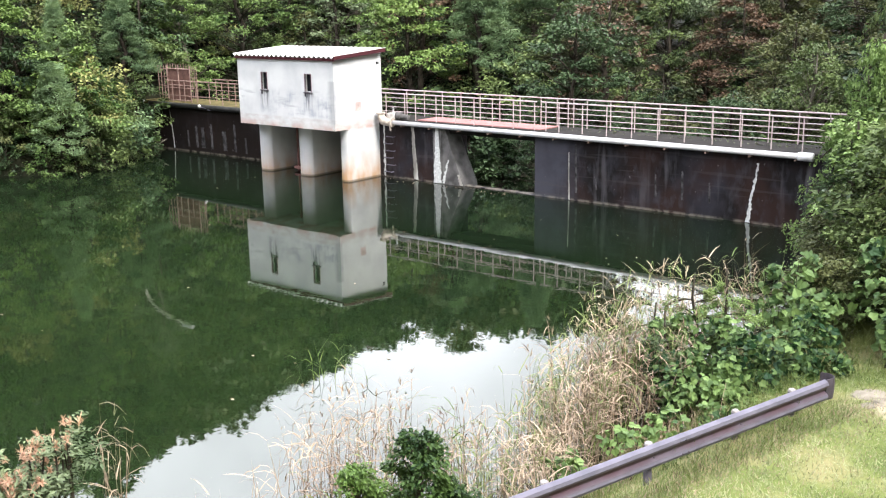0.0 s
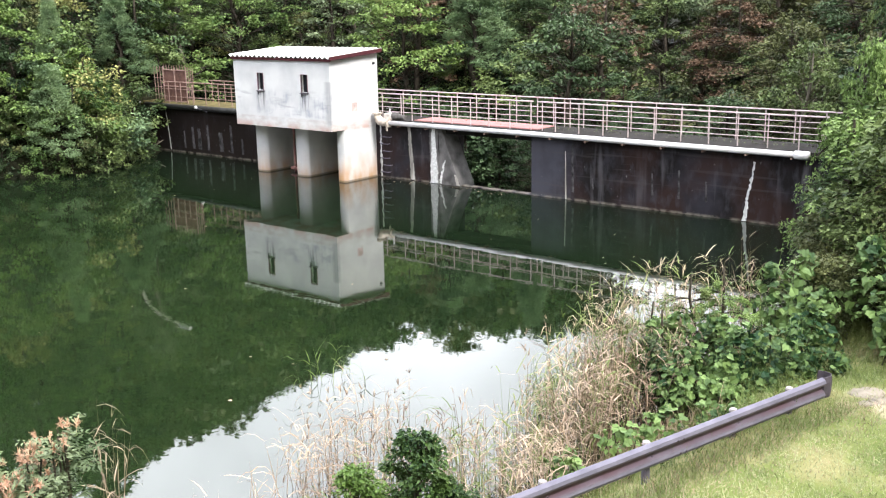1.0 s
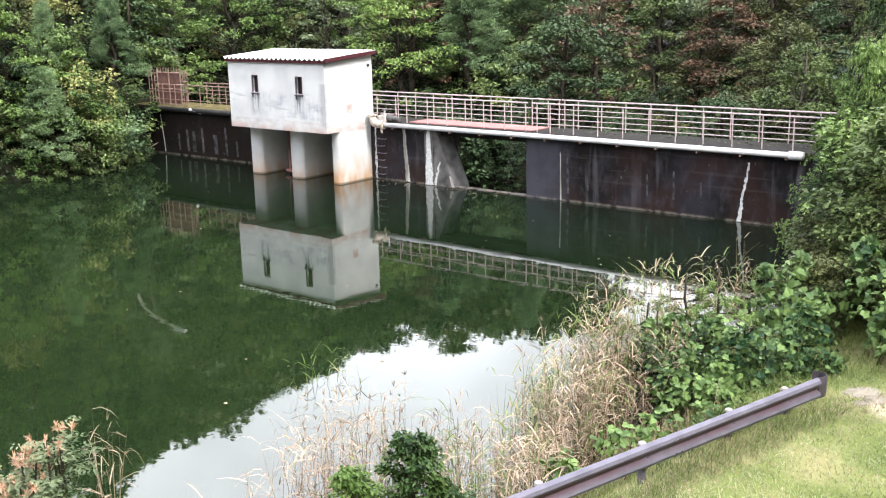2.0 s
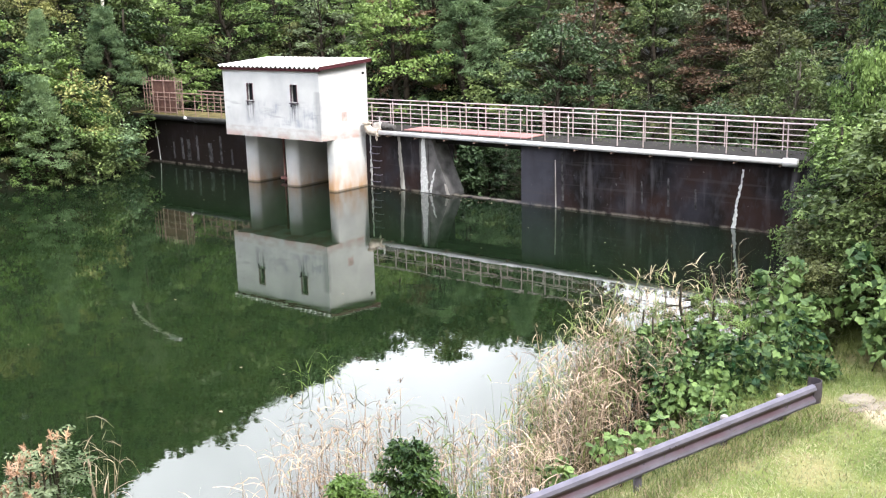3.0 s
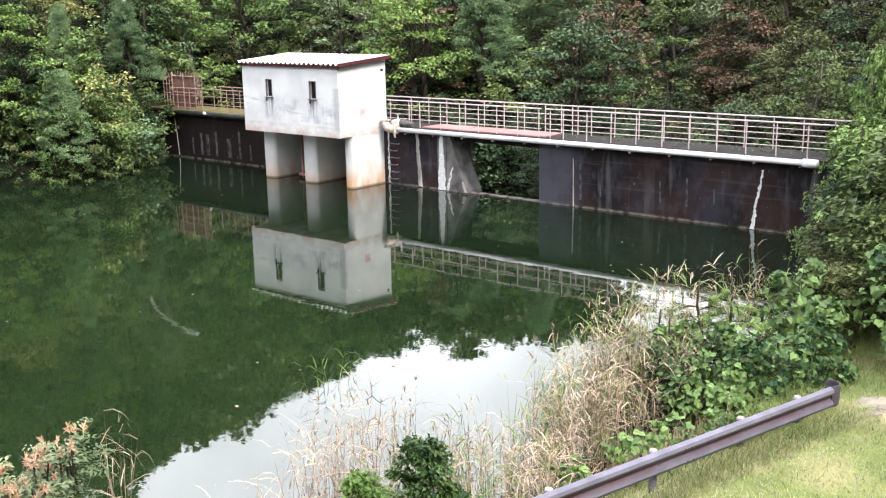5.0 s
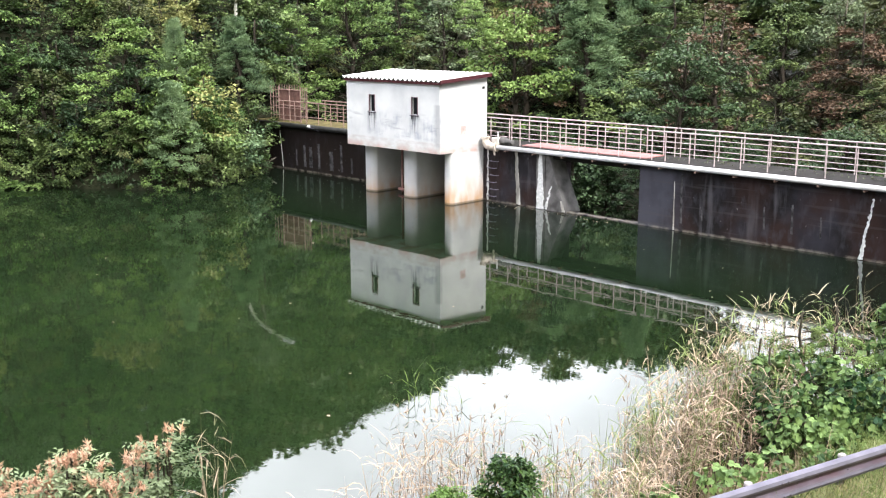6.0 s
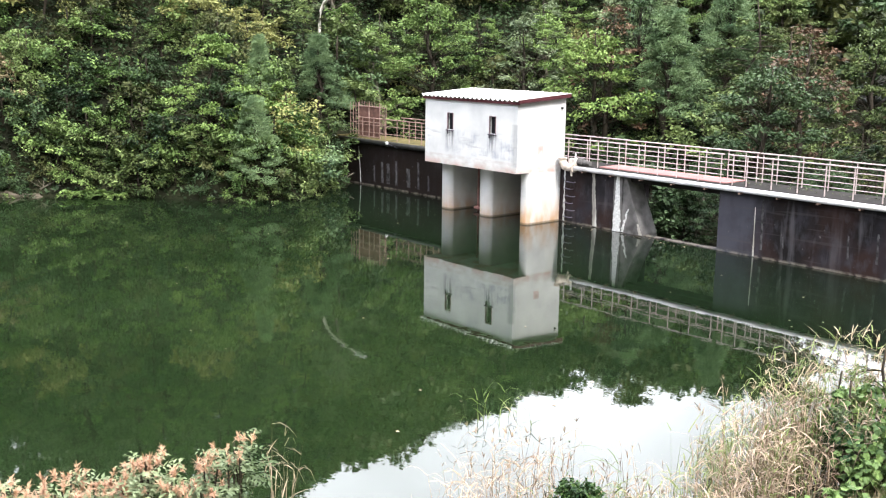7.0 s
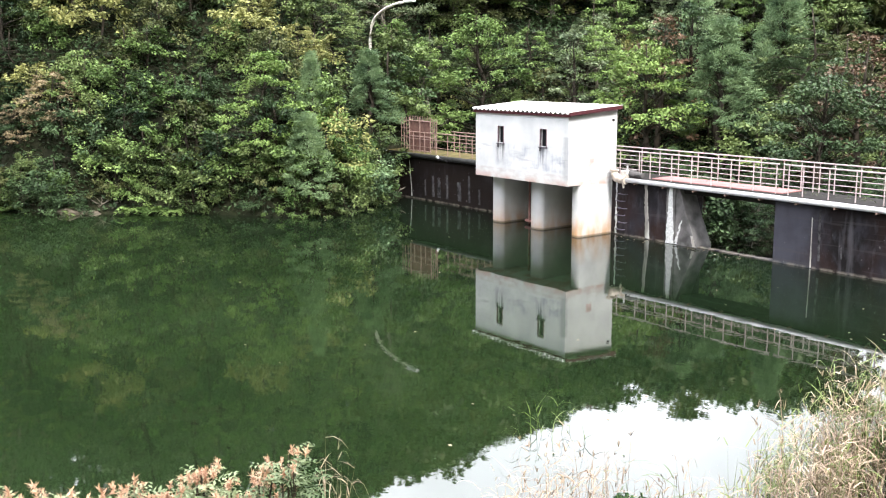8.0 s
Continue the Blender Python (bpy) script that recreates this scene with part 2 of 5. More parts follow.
CAP = plain("pale_cap_plastic", (0.24, 0.22, 0.22), 0.6)
ROCK = plain("tan_rock", (0.17, 0.15, 0.125), 0.95, 0, 0.35, 3, 0.5)
LEAF = {
    "green": foliage("green_leaves", (0.020, 0.038, 0.012), (0.185, 0.240, 0.088)),
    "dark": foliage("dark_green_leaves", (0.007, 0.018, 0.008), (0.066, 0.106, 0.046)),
    "fresh": foliage("fresh_lime_leaves", (0.075, 0.130, 0.032), (0.235, 0.315, 0.100), 0.2, 0.3),
    "evergreen": foliage("glossy_evergreen_leaves", (0.010, 0.028, 0.009), (0.105, 0.170, 0.050), 0.12, 0.4),
    "bright": foliage("bright_green_leaves", (0.030, 0.062, 0.016), (0.210, 0.300, 0.098)),
    "blue": foliage("blue_green_needles", (0.050, 0.090, 0.046), (0.270, 0.370, 0.190)),
    "olive": foliage("olive_leaves", (0.018, 0.026, 0.009), (0.120, 0.132, 0.052)),
    "yellow": foliage("yellowing_leaves", (0.120, 0.130, 0.045), (0.335, 0.335, 0.130)),
    "brown": foliage("dry_brown_leaves", (0.048, 0.032, 0.020), (0.145, 0.088, 0.056)),
    "vine": foliage("vine_leaves", (0.012, 0.036, 0.014), (0.150, 0.225, 0.075), 0.15, 0.62),
    "straw": foliage("dry_straw_reeds", (0.100, 0.068, 0.050), (0.48, 0.370, 0.275), 0.15, 0.5),
    "reed": foliage("green_reed_blades", (0.061, 0.095, 0.025), (0.172, 0.199, 0.069), 0.15, 0.5),
    "grass": foliage("lawn_grass_blades", (0.110, 0.138, 0.060), (0.345, 0.355, 0.200), 0.15, 0.5),
    "bloom": foliage("orange_pink_flower_panicles", (0.34, 0.185, 0.125), (0.56, 0.36, 0.26)),
    "sumac": foliage("grey_green_sumac_leaflets", (0.080, 0.110, 0.058), (0.235, 0.275, 0.160)),
    "grey": foliage("grey_green_leaves", (0.045, 0.066, 0.036), (0.225, 0.275, 0.150)),
    "tan": foliage("pale_tan_leaves", (0.11, 0.095, 0.050), (0.36, 0.285, 0.18)),
}

# ================= mesh helpers =================
def part(name, bm, mat, parent=None, label="", smooth=False):
    me = bpy.data.meshes.new(name)
    bm.to_mesh(me)
    bm.free()
    me.materials.append(mat)
    if smooth:
        me.shade_smooth()
    ob = new(name, me)
    ob.parent = parent
    return tagged(ob, label)


def thing(name, label, category, group="", kind="", at=(0, 0, 0)):
    ob = new(name)
    ob.location = at
    ob.empty_display_size = 0.2
    return tagged(ob, label, category, group, kind)


def arrays(name, verts, faces, mat, parent=None, label="", smooth=False):
    me = bpy.data.meshes.new(name)
    me.from_pydata(np.asarray(verts).tolist(), [], np.asarray(faces).tolist() if not isinstance(faces, list) else faces)
    me.materials.append(mat)
    if smooth:
        me.shade_smooth()
    ob = new(name, me)
    ob.parent = parent
    return tagged(ob, label)


def box(bm, x0, x1, y0, y1, z0, z1, bevel=0.0):
    m = Matrix.Translation(((x0 + x1) / 2, (y0 + y1) / 2, (z0 + z1) / 2)) @ Matrix.Diagonal((x1 - x0, y1 - y0, z1 - z0, 1))
    made = bmesh.ops.create_cube(bm, size=1, matrix=m)["verts"]
    if bevel:
        es = list({e for v in made for e in v.link_edges})
        bmesh.ops.bevel(bm, geom=es, offset=bevel, segments=2, affect="EDGES", profile=0.6)
    return bm


def boxed(*a, bevel=0.0):
    return box(bmesh.new(), *a, bevel)


def tube(bm, points, radii, n=8, cap=True):
    """A round bar along points."""
    pts = [Vector(p) for p in points]
    if isinstance(radii, (int, float)):
        radii = [radii] * len(pts)
    rings = []
    for i, p in enumerate(pts):
        d = (pts[min(i + 1, len(pts) - 1)] - pts[max(i - 1, 0)]).normalized()
        a = d.orthogonal().normalized() if abs(d.z) > 0.95 else d.cross(Vector((0, 0, 1))).normalized()
        b = d.cross(a)
        rings.append([bm.verts.new(p + radii[i] * (math.cos(k * 2 * math.pi / n) * a + math.sin(k * 2 * math.pi / n) * b)) for k in range(n)])
    for r, s in zip(rings, rings[1:]):
        for k in range(n):
            bm.faces.new((r[k], r[(k + 1) % n], s[(k + 1) % n], s[k]))
    if cap:
        bm.faces.new(rings[0][::-1])
        bm.faces.new(rings[-1])
    return bm


def tubed(points, radii, n=8):
    return tube(bmesh.new(), points, radii, n)


def prism(outline, lo, hi, axis="y", bevel=0.0):
    """An outline of (a, b) pulled along an axis. axis y: (x, z); axis x: (y, z); axis z: (x, y)."""
    bm = bmesh.new()
    put = {"y": lambda a, b, c: (a, c, b), "x": lambda a, b, c: (c, a, b), "z": lambda a, b, c: (a, b, c)}[axis]
    r = [bm.verts.new(put(a, b, lo)) for a, b in outline]
    s = [bm.verts.new(put(a, b, hi)) for a, b in outline]
    k = len(r)
    for i in range(k):
        bm.faces.new((r[i], r[(i + 1) % k], s[(i + 1) % k], s[i]))
    bm.faces.new(r[::-1])
    bm.faces.new(s)
    bmesh.ops.recalc_face_normals(bm, faces=bm.faces[:])
    if bevel:
        bmesh.ops.bevel(bm, geom=bm.edges[:], offset=bevel, segments=2, affect="EDGES", profile=0.6)
    return bm


# ================= terrain =================
LAKE = [(-44.8, 31.3), (-44.6, 30.4), (-41.2, 25.6), (-42.3, 22.2), (-46.5, 19.5), (-50.2, 14.4), (-53.2, 12.0), (-62, 0), (-66, -30),
        (-40, -40), (-20, -20), (-12, 0), (-9.4, 6.0), (-7.9, 9.0), (-7.3, 12.0), (-7.6, 15), (-8.0, 19), (-7.8, 23), (-7.8, 27), (-8.2, 31.3)]
VALLEY = [(-68, -40), (-62, 0), (-53.2, 12.0), (-50.2, 14.4), (-46.5, 19.5), (-42.3, 22.2), (-41.2, 25.6), (-44.6, 30.4), (-46.5, 37),
          (-32, 40.5), (-16, 39.5), (-5, 37), (4, 26), (13, 5), (11, -20), (-8, -46), (-45, -52)]


def outside(poly, x, y):
    """Distance from a polygon, minus inside."""
    d = np.full(x.shape, 1e9)
    ins = np.zeros(x.shape, bool)
    for (ax, ay), (bx, by) in zip(poly, poly[1:] + poly[:1]):
        ex, ey = bx - ax, by - ay
        t = np.clip(((x - ax) * ex + (y - ay) * ey) / (ex * ex + ey * ey), 0, 1)
        d = np.minimum(d, np.hypot(x - ax - t * ex, y - ay - t * ey))
        ins ^= ((ay > y) != (by > y)) & (x < ex * (y - ay) / (ey if ey else 1e-9) + ax)
    return np.where(ins, -d, d)


def ease(a):
    a = np.clip(a, 0, 1)
    return a * a * (3 - 2 * a)


def land(x, y):
    x, y = np.asarray(x, float), np.asarray(y, float)
    sd, s = outside(LAKE, x, y), outside(VALLEY, x, y)
    az = np.degrees(np.arctan2(-x, y + 1e-6))
    # Slopes out of view are raised to keep low sky light off the walls.
    fac = np.interp(az, [-180, -60, -20, 8, 20, 28, 39, 56, 80, 110, 180], [3.2, 3.0, 2.4, 0.8, 0.45, 0.45, 0.95, 1.6, 1.8, 3.0, 3.2])
    hill = fac * 16.2 * (1 - np.exp(-np.maximum(s, 0) / 17))
    hill = hill + 0.12 * np.clip(s - 30, 0, 110) * (fac < 2)
    rough = 0.5 * np.sin(x * 0.31 + 1) * np.sin(y * 0.27) + 0.2 * np.sin(x * 0.9) * np.sin(y * 1.1 + 2)
    shore = np.where(sd > 0, 0.8 * ease(sd / 2.0) + 0.05, -1.6 * ease(-sd / 3))
    shore = shore + 1.65 * ease((y - 18) / 11) * ease(sd / 3.0) * (x > -20)
    below = ease((y - 31.3) / 0.5) * ease((-9.6 - x) / 1.5) * ease((x + 46.0) / 2.0)
    shore = np.where(y > 31.3, shore * (1 - below) - 1.5 * below, shore)
    mound = 5.5 - 0.78 * np.maximum(np.hypot(x + 0.2, y + 0.6) - 1.2, 0)
    z = shore + hill + rough * ease(s / 6) * 0.8
    return np.maximum(z, np.where(y < 9, mound, -9))


def axis_steps(marks):
    out = []
    for (a, b, st) in marks:
        out += list(np.arange(a, b, st))
    return np.array(out + [marks[-1][1]])


def build_ground():
    xs = axis_steps([(-1800, -200, 200), (-200, -90, 10), (-90, -56, 2), (-56, -15, 0.8), (-15, 3, 0.4), (3, 40, 3), (40, 200, 16), (200, 1800, 200)])
    ys = axis_steps([(-1800, -200, 200), (-200, -40, 16), (-40, -4, 3), (-4, 40, 0.5), (40, 90, 2), (90, 200, 10), (200, 1800, 200)])
    gx, gy = np.meshgrid(xs, ys)
    gz = land(gx, gy)
    v = np.stack([gx, gy, gz], -1).reshape(-1, 3)
    w = len(xs)
    i = np.arange((len(ys) - 1) * w).reshape(-1, w)[:, :-1].ravel()
    ob = arrays("ground", v, np.stack([i, i + 1, i + w + 1, i + w], 1), GROUND, None, "grassy bank and wooded hillside soil painted dark as tree shade", True)
    tagged(ob, "", "ground", "", "structure")


build_ground()
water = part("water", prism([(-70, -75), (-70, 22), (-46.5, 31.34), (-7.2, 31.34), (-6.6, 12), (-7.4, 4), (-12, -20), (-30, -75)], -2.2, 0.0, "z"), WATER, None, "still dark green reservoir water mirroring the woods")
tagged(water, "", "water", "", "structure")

# ================= dam =================
FACE, BACK, TOP = 31.3, 33.1, 2.3
dam = thing("dam", "dark streaked concrete dam wall with a spillway notch", "dam", "", "structure", (-25, 32, 0))
dam.location = (0, 0, 0)
part("retaining_wall", boxed(-47.5, -25.9, FACE, BACK, -2.6, TOP, bevel=0.02), DARK, dam, "black and brown streaked concrete wall")
part("retaining_wall", boxed(-21.27, -7.0, FACE, BACK, -2.6, TOP, bevel=0.02), DARK, dam, "black and brown streaked concrete wall")
part("spillway_sill", boxed(-26.2, -21.27, FACE + 0.05, FACE + 0.35, -2.6, 0.035, bevel=0.015), DARK, dam, "low overflow sill at the waterline")
part("buttress", prism([(-25.78, -0.4), (-24.62, -0.4), (-24.72, 0.1), (-25.25, 1.25), (-25.62, 2.25), (-25.78, 2.25)], FACE - 0.02, FACE + 0.9, "y", 0.02), GREYCON, dam, "grey sloping spillway side wall")
part("pilaster", boxed(-26.24, -25.8, FACE - 0.05, FACE + 0.6, -0.5, 2.28, bevel=0.015), GREYCON, dam, "grey concrete strip at the spillway edge")
part("deck_slab", boxed(-47.5, -35.4, FACE - 0.05, BACK + 0.05, TOP + 0.003, TOP + 0.16, bevel=0.015), MOSSY, dam, "mossy walkway slab")
part("deck_slab", boxed(-29.1, -7.0, FACE - 0.08, BACK + 0.05, TOP + 0.003, TOP + 0.16, bevel=0.015), DECK, dam, "grey-brown weathered walkway slab")
part("deck_cover", boxed(-27.3, -21.2, FACE + 0.25, BACK - 0.25, TOP + 0.163, TOP + 0.2, bevel=0.01), PINK, dam, "faded pink-red deck cover over the spillway")
part("deck_beam", boxed(-26.2, -21.27, FACE + 0.2, FACE + 0.5, TOP - 0.25, TOP, bevel=0.01), DECK, dam, "beam under the walkway")
DECK_Z = TOP + 0.16


def lime_streak(x_top, x_bottom, z_top, z_bottom, wide, seed, proud=0.012, mat=None, flare=1.0):
    """A thin crooked crust of lime down the wall, wider towards its foot."""
    r = random.Random(seed)
    left, right = [], []
    drift = 0.0
    for i in range(27):
        t = i / 26
        drift = 0.6 * drift + r.uniform(-1, 1) * (0.2 if wide < 0.13 and mat is None else 0.05) * wide
        x = x_top + (x_bottom - x_top) * t + drift
        w = wide * (r.uniform(0.4, 1.5) if wide < 0.13 and mat is None else r.uniform(0.75, 1.15)) * (0.55 + 0.6 * flare * t)
        z = z_top + (z_bottom - z_top) * t
        left.append((x - w / 2, z))
        right.append((x + w / 2, z))
    part("lime_streak", prism(left + right[::-1], FACE - proud, FACE - proud + 0.022), mat or LIME, dam, "white lime crust run down the wall")


lime_streak(-12.55, -12.84, 2.0, 0.02, 0.11, 1)
lime_streak(-19.75, -19.72, 1.8, 0.02, 0.045, 2, 0.012, PALE)
lime_streak(-19.45, -19.42, 2.1, 0.3, 0.12, 12, 0.010, STAIN, 0.2)
lime_streak(-36.9, -36.9, 2.1, 0.05, 0.10, 3)
lime_streak(-44.0, -43.8, 2.0, 0.1, 0.05, 4)
lime_streak(-26.02, -26.02, 2.26, 0.02, 0.27, 6, 0.062, None, 1.7)
lime_streak(-25.45, -25.75, 1.0, 0.03, 0.12, 7, 0.034)
lime_streak(-27.36, -27.22, 2.26, 0.04, 0.25, 8, 0.014, PALE, 0.5)
lime_streak(-28.98, -28.96, 2.2, 0.05, 0.09, 5)
lime_streak(-24.95, -24.8, 0.45, 0.02, 0.16, 9, 0.034, PALE)
for k, (x, z, w) in enumerate([(-42.6, 1.1, 0.09), (-41.9, 1.35, 0.14), (-41.4, 1.3, 0.2), (-40.7, 1.5, 0.12), (-39.7, 1.2, 0.22), (-38.9, 1.6, 0.12), (-38.1, 1.0, 0.1), (-18.6, 0.9, 0.05), (-16.2, 1.3, 0.05), (-15.2, 1.5, 0.06), (-14.2, 1.2, 0.05)]):
    lime_streak(x, x + 0.03, z, 0.25 if w > 0.08 else 0.5, w * 2.0, 20 + k, 0.010, STAIN, 0.2)

# ================= intake house =================
house = thing("intake_house", "white painted concrete gate house on three round-nosed piers", "building")
HX0, HX1, HY0, HY1, HZ0, HZ1 = -35.15, -29.24, 28.68, 31.5, 2.19, 5.02


def wall_with_holes(x0, x1, z0, z1, y0, y1, holes):
    """A wall along x with rectangular holes (a, b, c, d)."""
    xs = sorted({x0, x1, *[h[0] for h in holes], *[h[1] for h in holes]})
    zs = sorted({z0, z1, *[h[2] for h in holes], *[h[3] for h in holes]})
    bm = bmesh.new()
    grid = {}

    def v(a, b, c):
        key = (round(a, 4), round(b, 4), round(c, 4))
        if key not in grid:
            grid[key] = bm.verts.new(key)
        return grid[key]

    for a, b in zip(xs, xs[1:]):
        for c, d in zip(zs, zs[1:]):
            if any(h[0] <= a and b <= h[1] and h[2] <= c and d <= h[3] for h in holes):
                for q in (((a, y0, c), (a, y1, c), (a, y1, d), (a, y0, d)), ((b, y0, c), (b, y0, d), (b, y1, d), (b, y1, c)),
                          ((a, y0, c), (b, y0, c), (b, y1, c), (a, y1, c)), ((a, y0, d), (a, y1, d), (b, y1, d), (b, y0, d))):
                    bm.faces.new([v(*p) for p in q])
                continue
            bm.faces.new([v(a, y0, c), v(b, y0, c), v(b, y0, d), v(a, y0, d)])
            bm.faces.new([v(a, y1, c), v(a, y1, d), v(b, y1, d), v(b, y1, c)])
            for on, q in ((a == x0, ((a, y0, c), (a, y0, d), (a, y1, d), (a, y1, c))), (b == x1, ((b, y0, c), (b, y1, c), (b, y1, d), (b, y0, d))),
                          (c == z0, ((a, y0, c), (a, y1, c), (b, y1, c), (b, y0, c))), (d == z1, ((a, y0, d), (b, y0, d), (b, y1, d), (a, y1, d)))):
                if on:
                    bm.faces.new([v(*p) for p in q])
    bmesh.ops.recalc_face_normals(bm, faces=bm.faces[:])
    return bm


FRAME = plain("faded_mauve_frame_paint", (0.17, 0.11, 0.125), 0.6)
WINDOWS = [(-33.60, -33.25, 3.73, 4.44), (-30.90, -30.54, 3.73, 4.44)]
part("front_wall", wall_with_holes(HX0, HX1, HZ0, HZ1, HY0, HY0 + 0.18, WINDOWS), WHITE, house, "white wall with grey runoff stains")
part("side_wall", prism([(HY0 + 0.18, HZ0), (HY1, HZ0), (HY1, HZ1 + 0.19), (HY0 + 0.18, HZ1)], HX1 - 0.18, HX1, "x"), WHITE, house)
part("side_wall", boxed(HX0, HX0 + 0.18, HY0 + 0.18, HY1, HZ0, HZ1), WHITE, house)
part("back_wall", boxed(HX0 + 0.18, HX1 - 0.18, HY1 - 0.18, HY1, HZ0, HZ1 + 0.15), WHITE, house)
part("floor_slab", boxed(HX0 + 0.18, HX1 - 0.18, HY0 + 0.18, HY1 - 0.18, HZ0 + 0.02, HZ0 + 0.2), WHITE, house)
for (a, b, c, d) in WINDOWS:
    w = part("window", boxed(a, b, HY0 + 0.12, HY0 + 0.14, c, d), HOLE, house, "small dark window")
    for nm, q in (("frame", (a - 0.025, a, c - 0.02, d + 0.02)), ("frame", (b, b + 0.025, c - 0.02, d + 0.02)), ("frame", (a, b, d, d + 0.02))):
        part(nm, boxed(q[0], q[1], HY0 - 0.02, HY0 + 0.06, q[2], q[3], bevel=0.006), FRAME, w, "faded mauve steel frame")
    part("sill", boxed(a - 0.07, b + 0.07, HY0 - 0.06, HY0 + 0.05, c - 0.06, c - 0.02, bevel=0.008), STEEL_DARK, w)
    part("bracket", boxed(a - 0.03, a + 0.03, HY0 - 0.03, HY0 + 0.0, c - 0.2, c - 0.06), STEEL_DARK, w)


def corrugated(x0, x1, y0, y1, z0, z1, waves, amp):
    k = waves * 8
    bm = bmesh.new()
    rows = []
    for y, z in ((y0, z0), (y1, z1)):
        rows.append([bm.verts.new((x0 + (x1 - x0) * i / k, y, z + amp * math.cos(2 * math.pi * i / 8))) for i in range(k + 1)])
    for i in range(k):
        bm.faces.new((rows[0][i], rows[0][i + 1], rows[1][i + 1], rows[1][i]))
    got = bmesh.ops.extrude_face_region(bm, geom=bm.faces[:])
    for v in got["geom"]:
        if isinstance(v, bmesh.types.BMVert):
            v.co.z += 0.02
    bmesh.ops.recalc_face_normals(bm, faces=bm.faces[:])
    return bm


part("roof", corrugated(HX0 - 0.13, HX1 + 0.19, HY0 - 0.12, HY1 + 0.12, 5.15, 5.36, 22, 0.045), ROOF, house, "white corrugated roof sheet", False)
part("fascia", boxed(HX0 - 0.1, HX1 + 0.15, HY0 - 0.08, HY0 - 0.03, HZ1 - 0.02, 5.11), MAROON, house, "maroon fascia board")
part("fascia", prism([(HY0 - 0.12, 5.05), (HY1 + 0.1, 5.25), (HY1 + 0.1, 5.40), (HY0 - 0.12, 5.19)], HX1 + 0.15, HX1 + 0.2, "x"), MAROON, house, "maroon fascia board")
part("ceiling_board", boxed(HX0 + 0.02, HX1 - 0.02, HY0 - 0.03, HY1, HZ1 + 0.001, HZ1 + 0.03), WHITE, house)
part("notice_plate", boxed(HX1, HX1 + 0.006, 29.88, 30.20, 2.90, 3.27), plain("faded_pink_notice", (0.38, 0.30, 0.285), 0.7), house, "faded pink notice plate")
part("bracket_light", boxed(HX1, HX1 + 0.07, 31.2, 31.3, 4.75, 4.85, bevel=0.02), BLACK_PIPE, house, "small dark fitting")


def pier(x0, x1, y0, name="pier", z1=2.19):
    """Pier with a rounded nose towards the lake."""
    r = (x1 - x0) / 2
    nose = [(x0 + r - r * math.cos(a), y0 + 0.45 * r - 0.45 * r * math.sin(a)) for a in [math.pi * i / 10 for i in range(11)]]
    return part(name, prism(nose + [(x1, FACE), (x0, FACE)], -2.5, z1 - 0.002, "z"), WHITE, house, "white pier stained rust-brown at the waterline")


pier(-35.0, -34.2, 29.45)
pier(-32.42, -31.6, 29.45)
pier(-29.72, -29.1 - 0.14, 29.35)
for x in (-33.3, -33.0):
    part("gate_stem", tubed([(x, 30.3, -1.0), (x, 30.3, 2.18)], 0.05), GATE_IRON, house, "rust-red gate guide bar")
part("stem_foot", boxed(-33.45, -32.85, 30.15, 30.4, 0.1, 0.22, bevel=0.02), GATE_IRON, house)

# ladder rungs set in the wall beside the house
ladder = thing("rung_ladder", "rusty iron rungs set in the dam wall", "ladder")
for i in range(6):
    z, x = 0.25 + 0.3 * i, -28.62 + (0.06 if i % 2 else -0.06)
    part("rung", tubed([(x - 0.2, FACE + 0.02, z), (x - 0.2, FACE - 0.14, z), (x + 0.2, FACE - 0.14, z), (x + 0.2, FACE + 0.02, z)], 0.02, 6), STEEL, ladder)

# ================= railings =================
def railing(name, xs, y, z, mat, label, heights=(1.08, 0.72, 0.33), end=None):
    r = thing(name, label, "railing", "walkway railings")
    me = None
    for x in xs:
        if me is None:
            p = part("post", tubed([(0, 0, -0.02), (0, 0, heights[0])], 0.022, 8), mat, r)
            me = p.data
        else:
            p = new("post", me)
            p.parent = r
        p.location = (x, y, z)
    a, b = (xs[0], xs[-1]) if end is None else end
    for h in heights:
        part("bar", tubed([(a - 0.03, y, z + h), (b + 0.03, y, z + h)], 0.026 if h == heights[0] else 0.015, 8), mat, r)
    return r


span_a = [-29.0, -27.95, -27.36, -26.25, -25.25, -24.3, -23.4, -22.4, -21.42]
span_b = [-20.93 + 0.02] + [-20.33 + 1.01 * i for i in range(13)]
PINK_RAIL = "faded pink-white steel pipe railing on the walkway"
railing("railing", span_a, FACE + 0.2, DECK_Z, RAILING, PINK_RAIL, end=(-29.2, -21.35))
railing("railing", span_b, FACE + 0.2, DECK_Z, RAILING, PINK_RAIL, end=(-21.1, -7.4))
railing("railing", [-29.1 + 1.0 * i for i in range(8)] + [-21.35, -20.85], BACK - 0.15, DECK_Z, RAILING, PINK_RAIL, end=(-31.5, -20.8))
railing("railing", [-20.6] + [-20.0 + 1.01 * i for i in range(13)], BACK - 0.15, DECK_Z, RAILING, PINK_RAIL, end=(-20.7, -7.4))
RUST_RAIL = "rusty brown pipe railing on the mossy walkway"
railing("railing", [-43.9 + 1.0 * i for i in range(9)], FACE + 0.2, DECK_Z, RUSTY, RUST_RAIL, end=(-44.4, -35.2))
railing("railing", [-42.2 + 1.0 * i for i in range(7)], BACK - 0.15, DECK_Z, RUSTY, RUST_RAIL, end=(-42.4, -35.2))

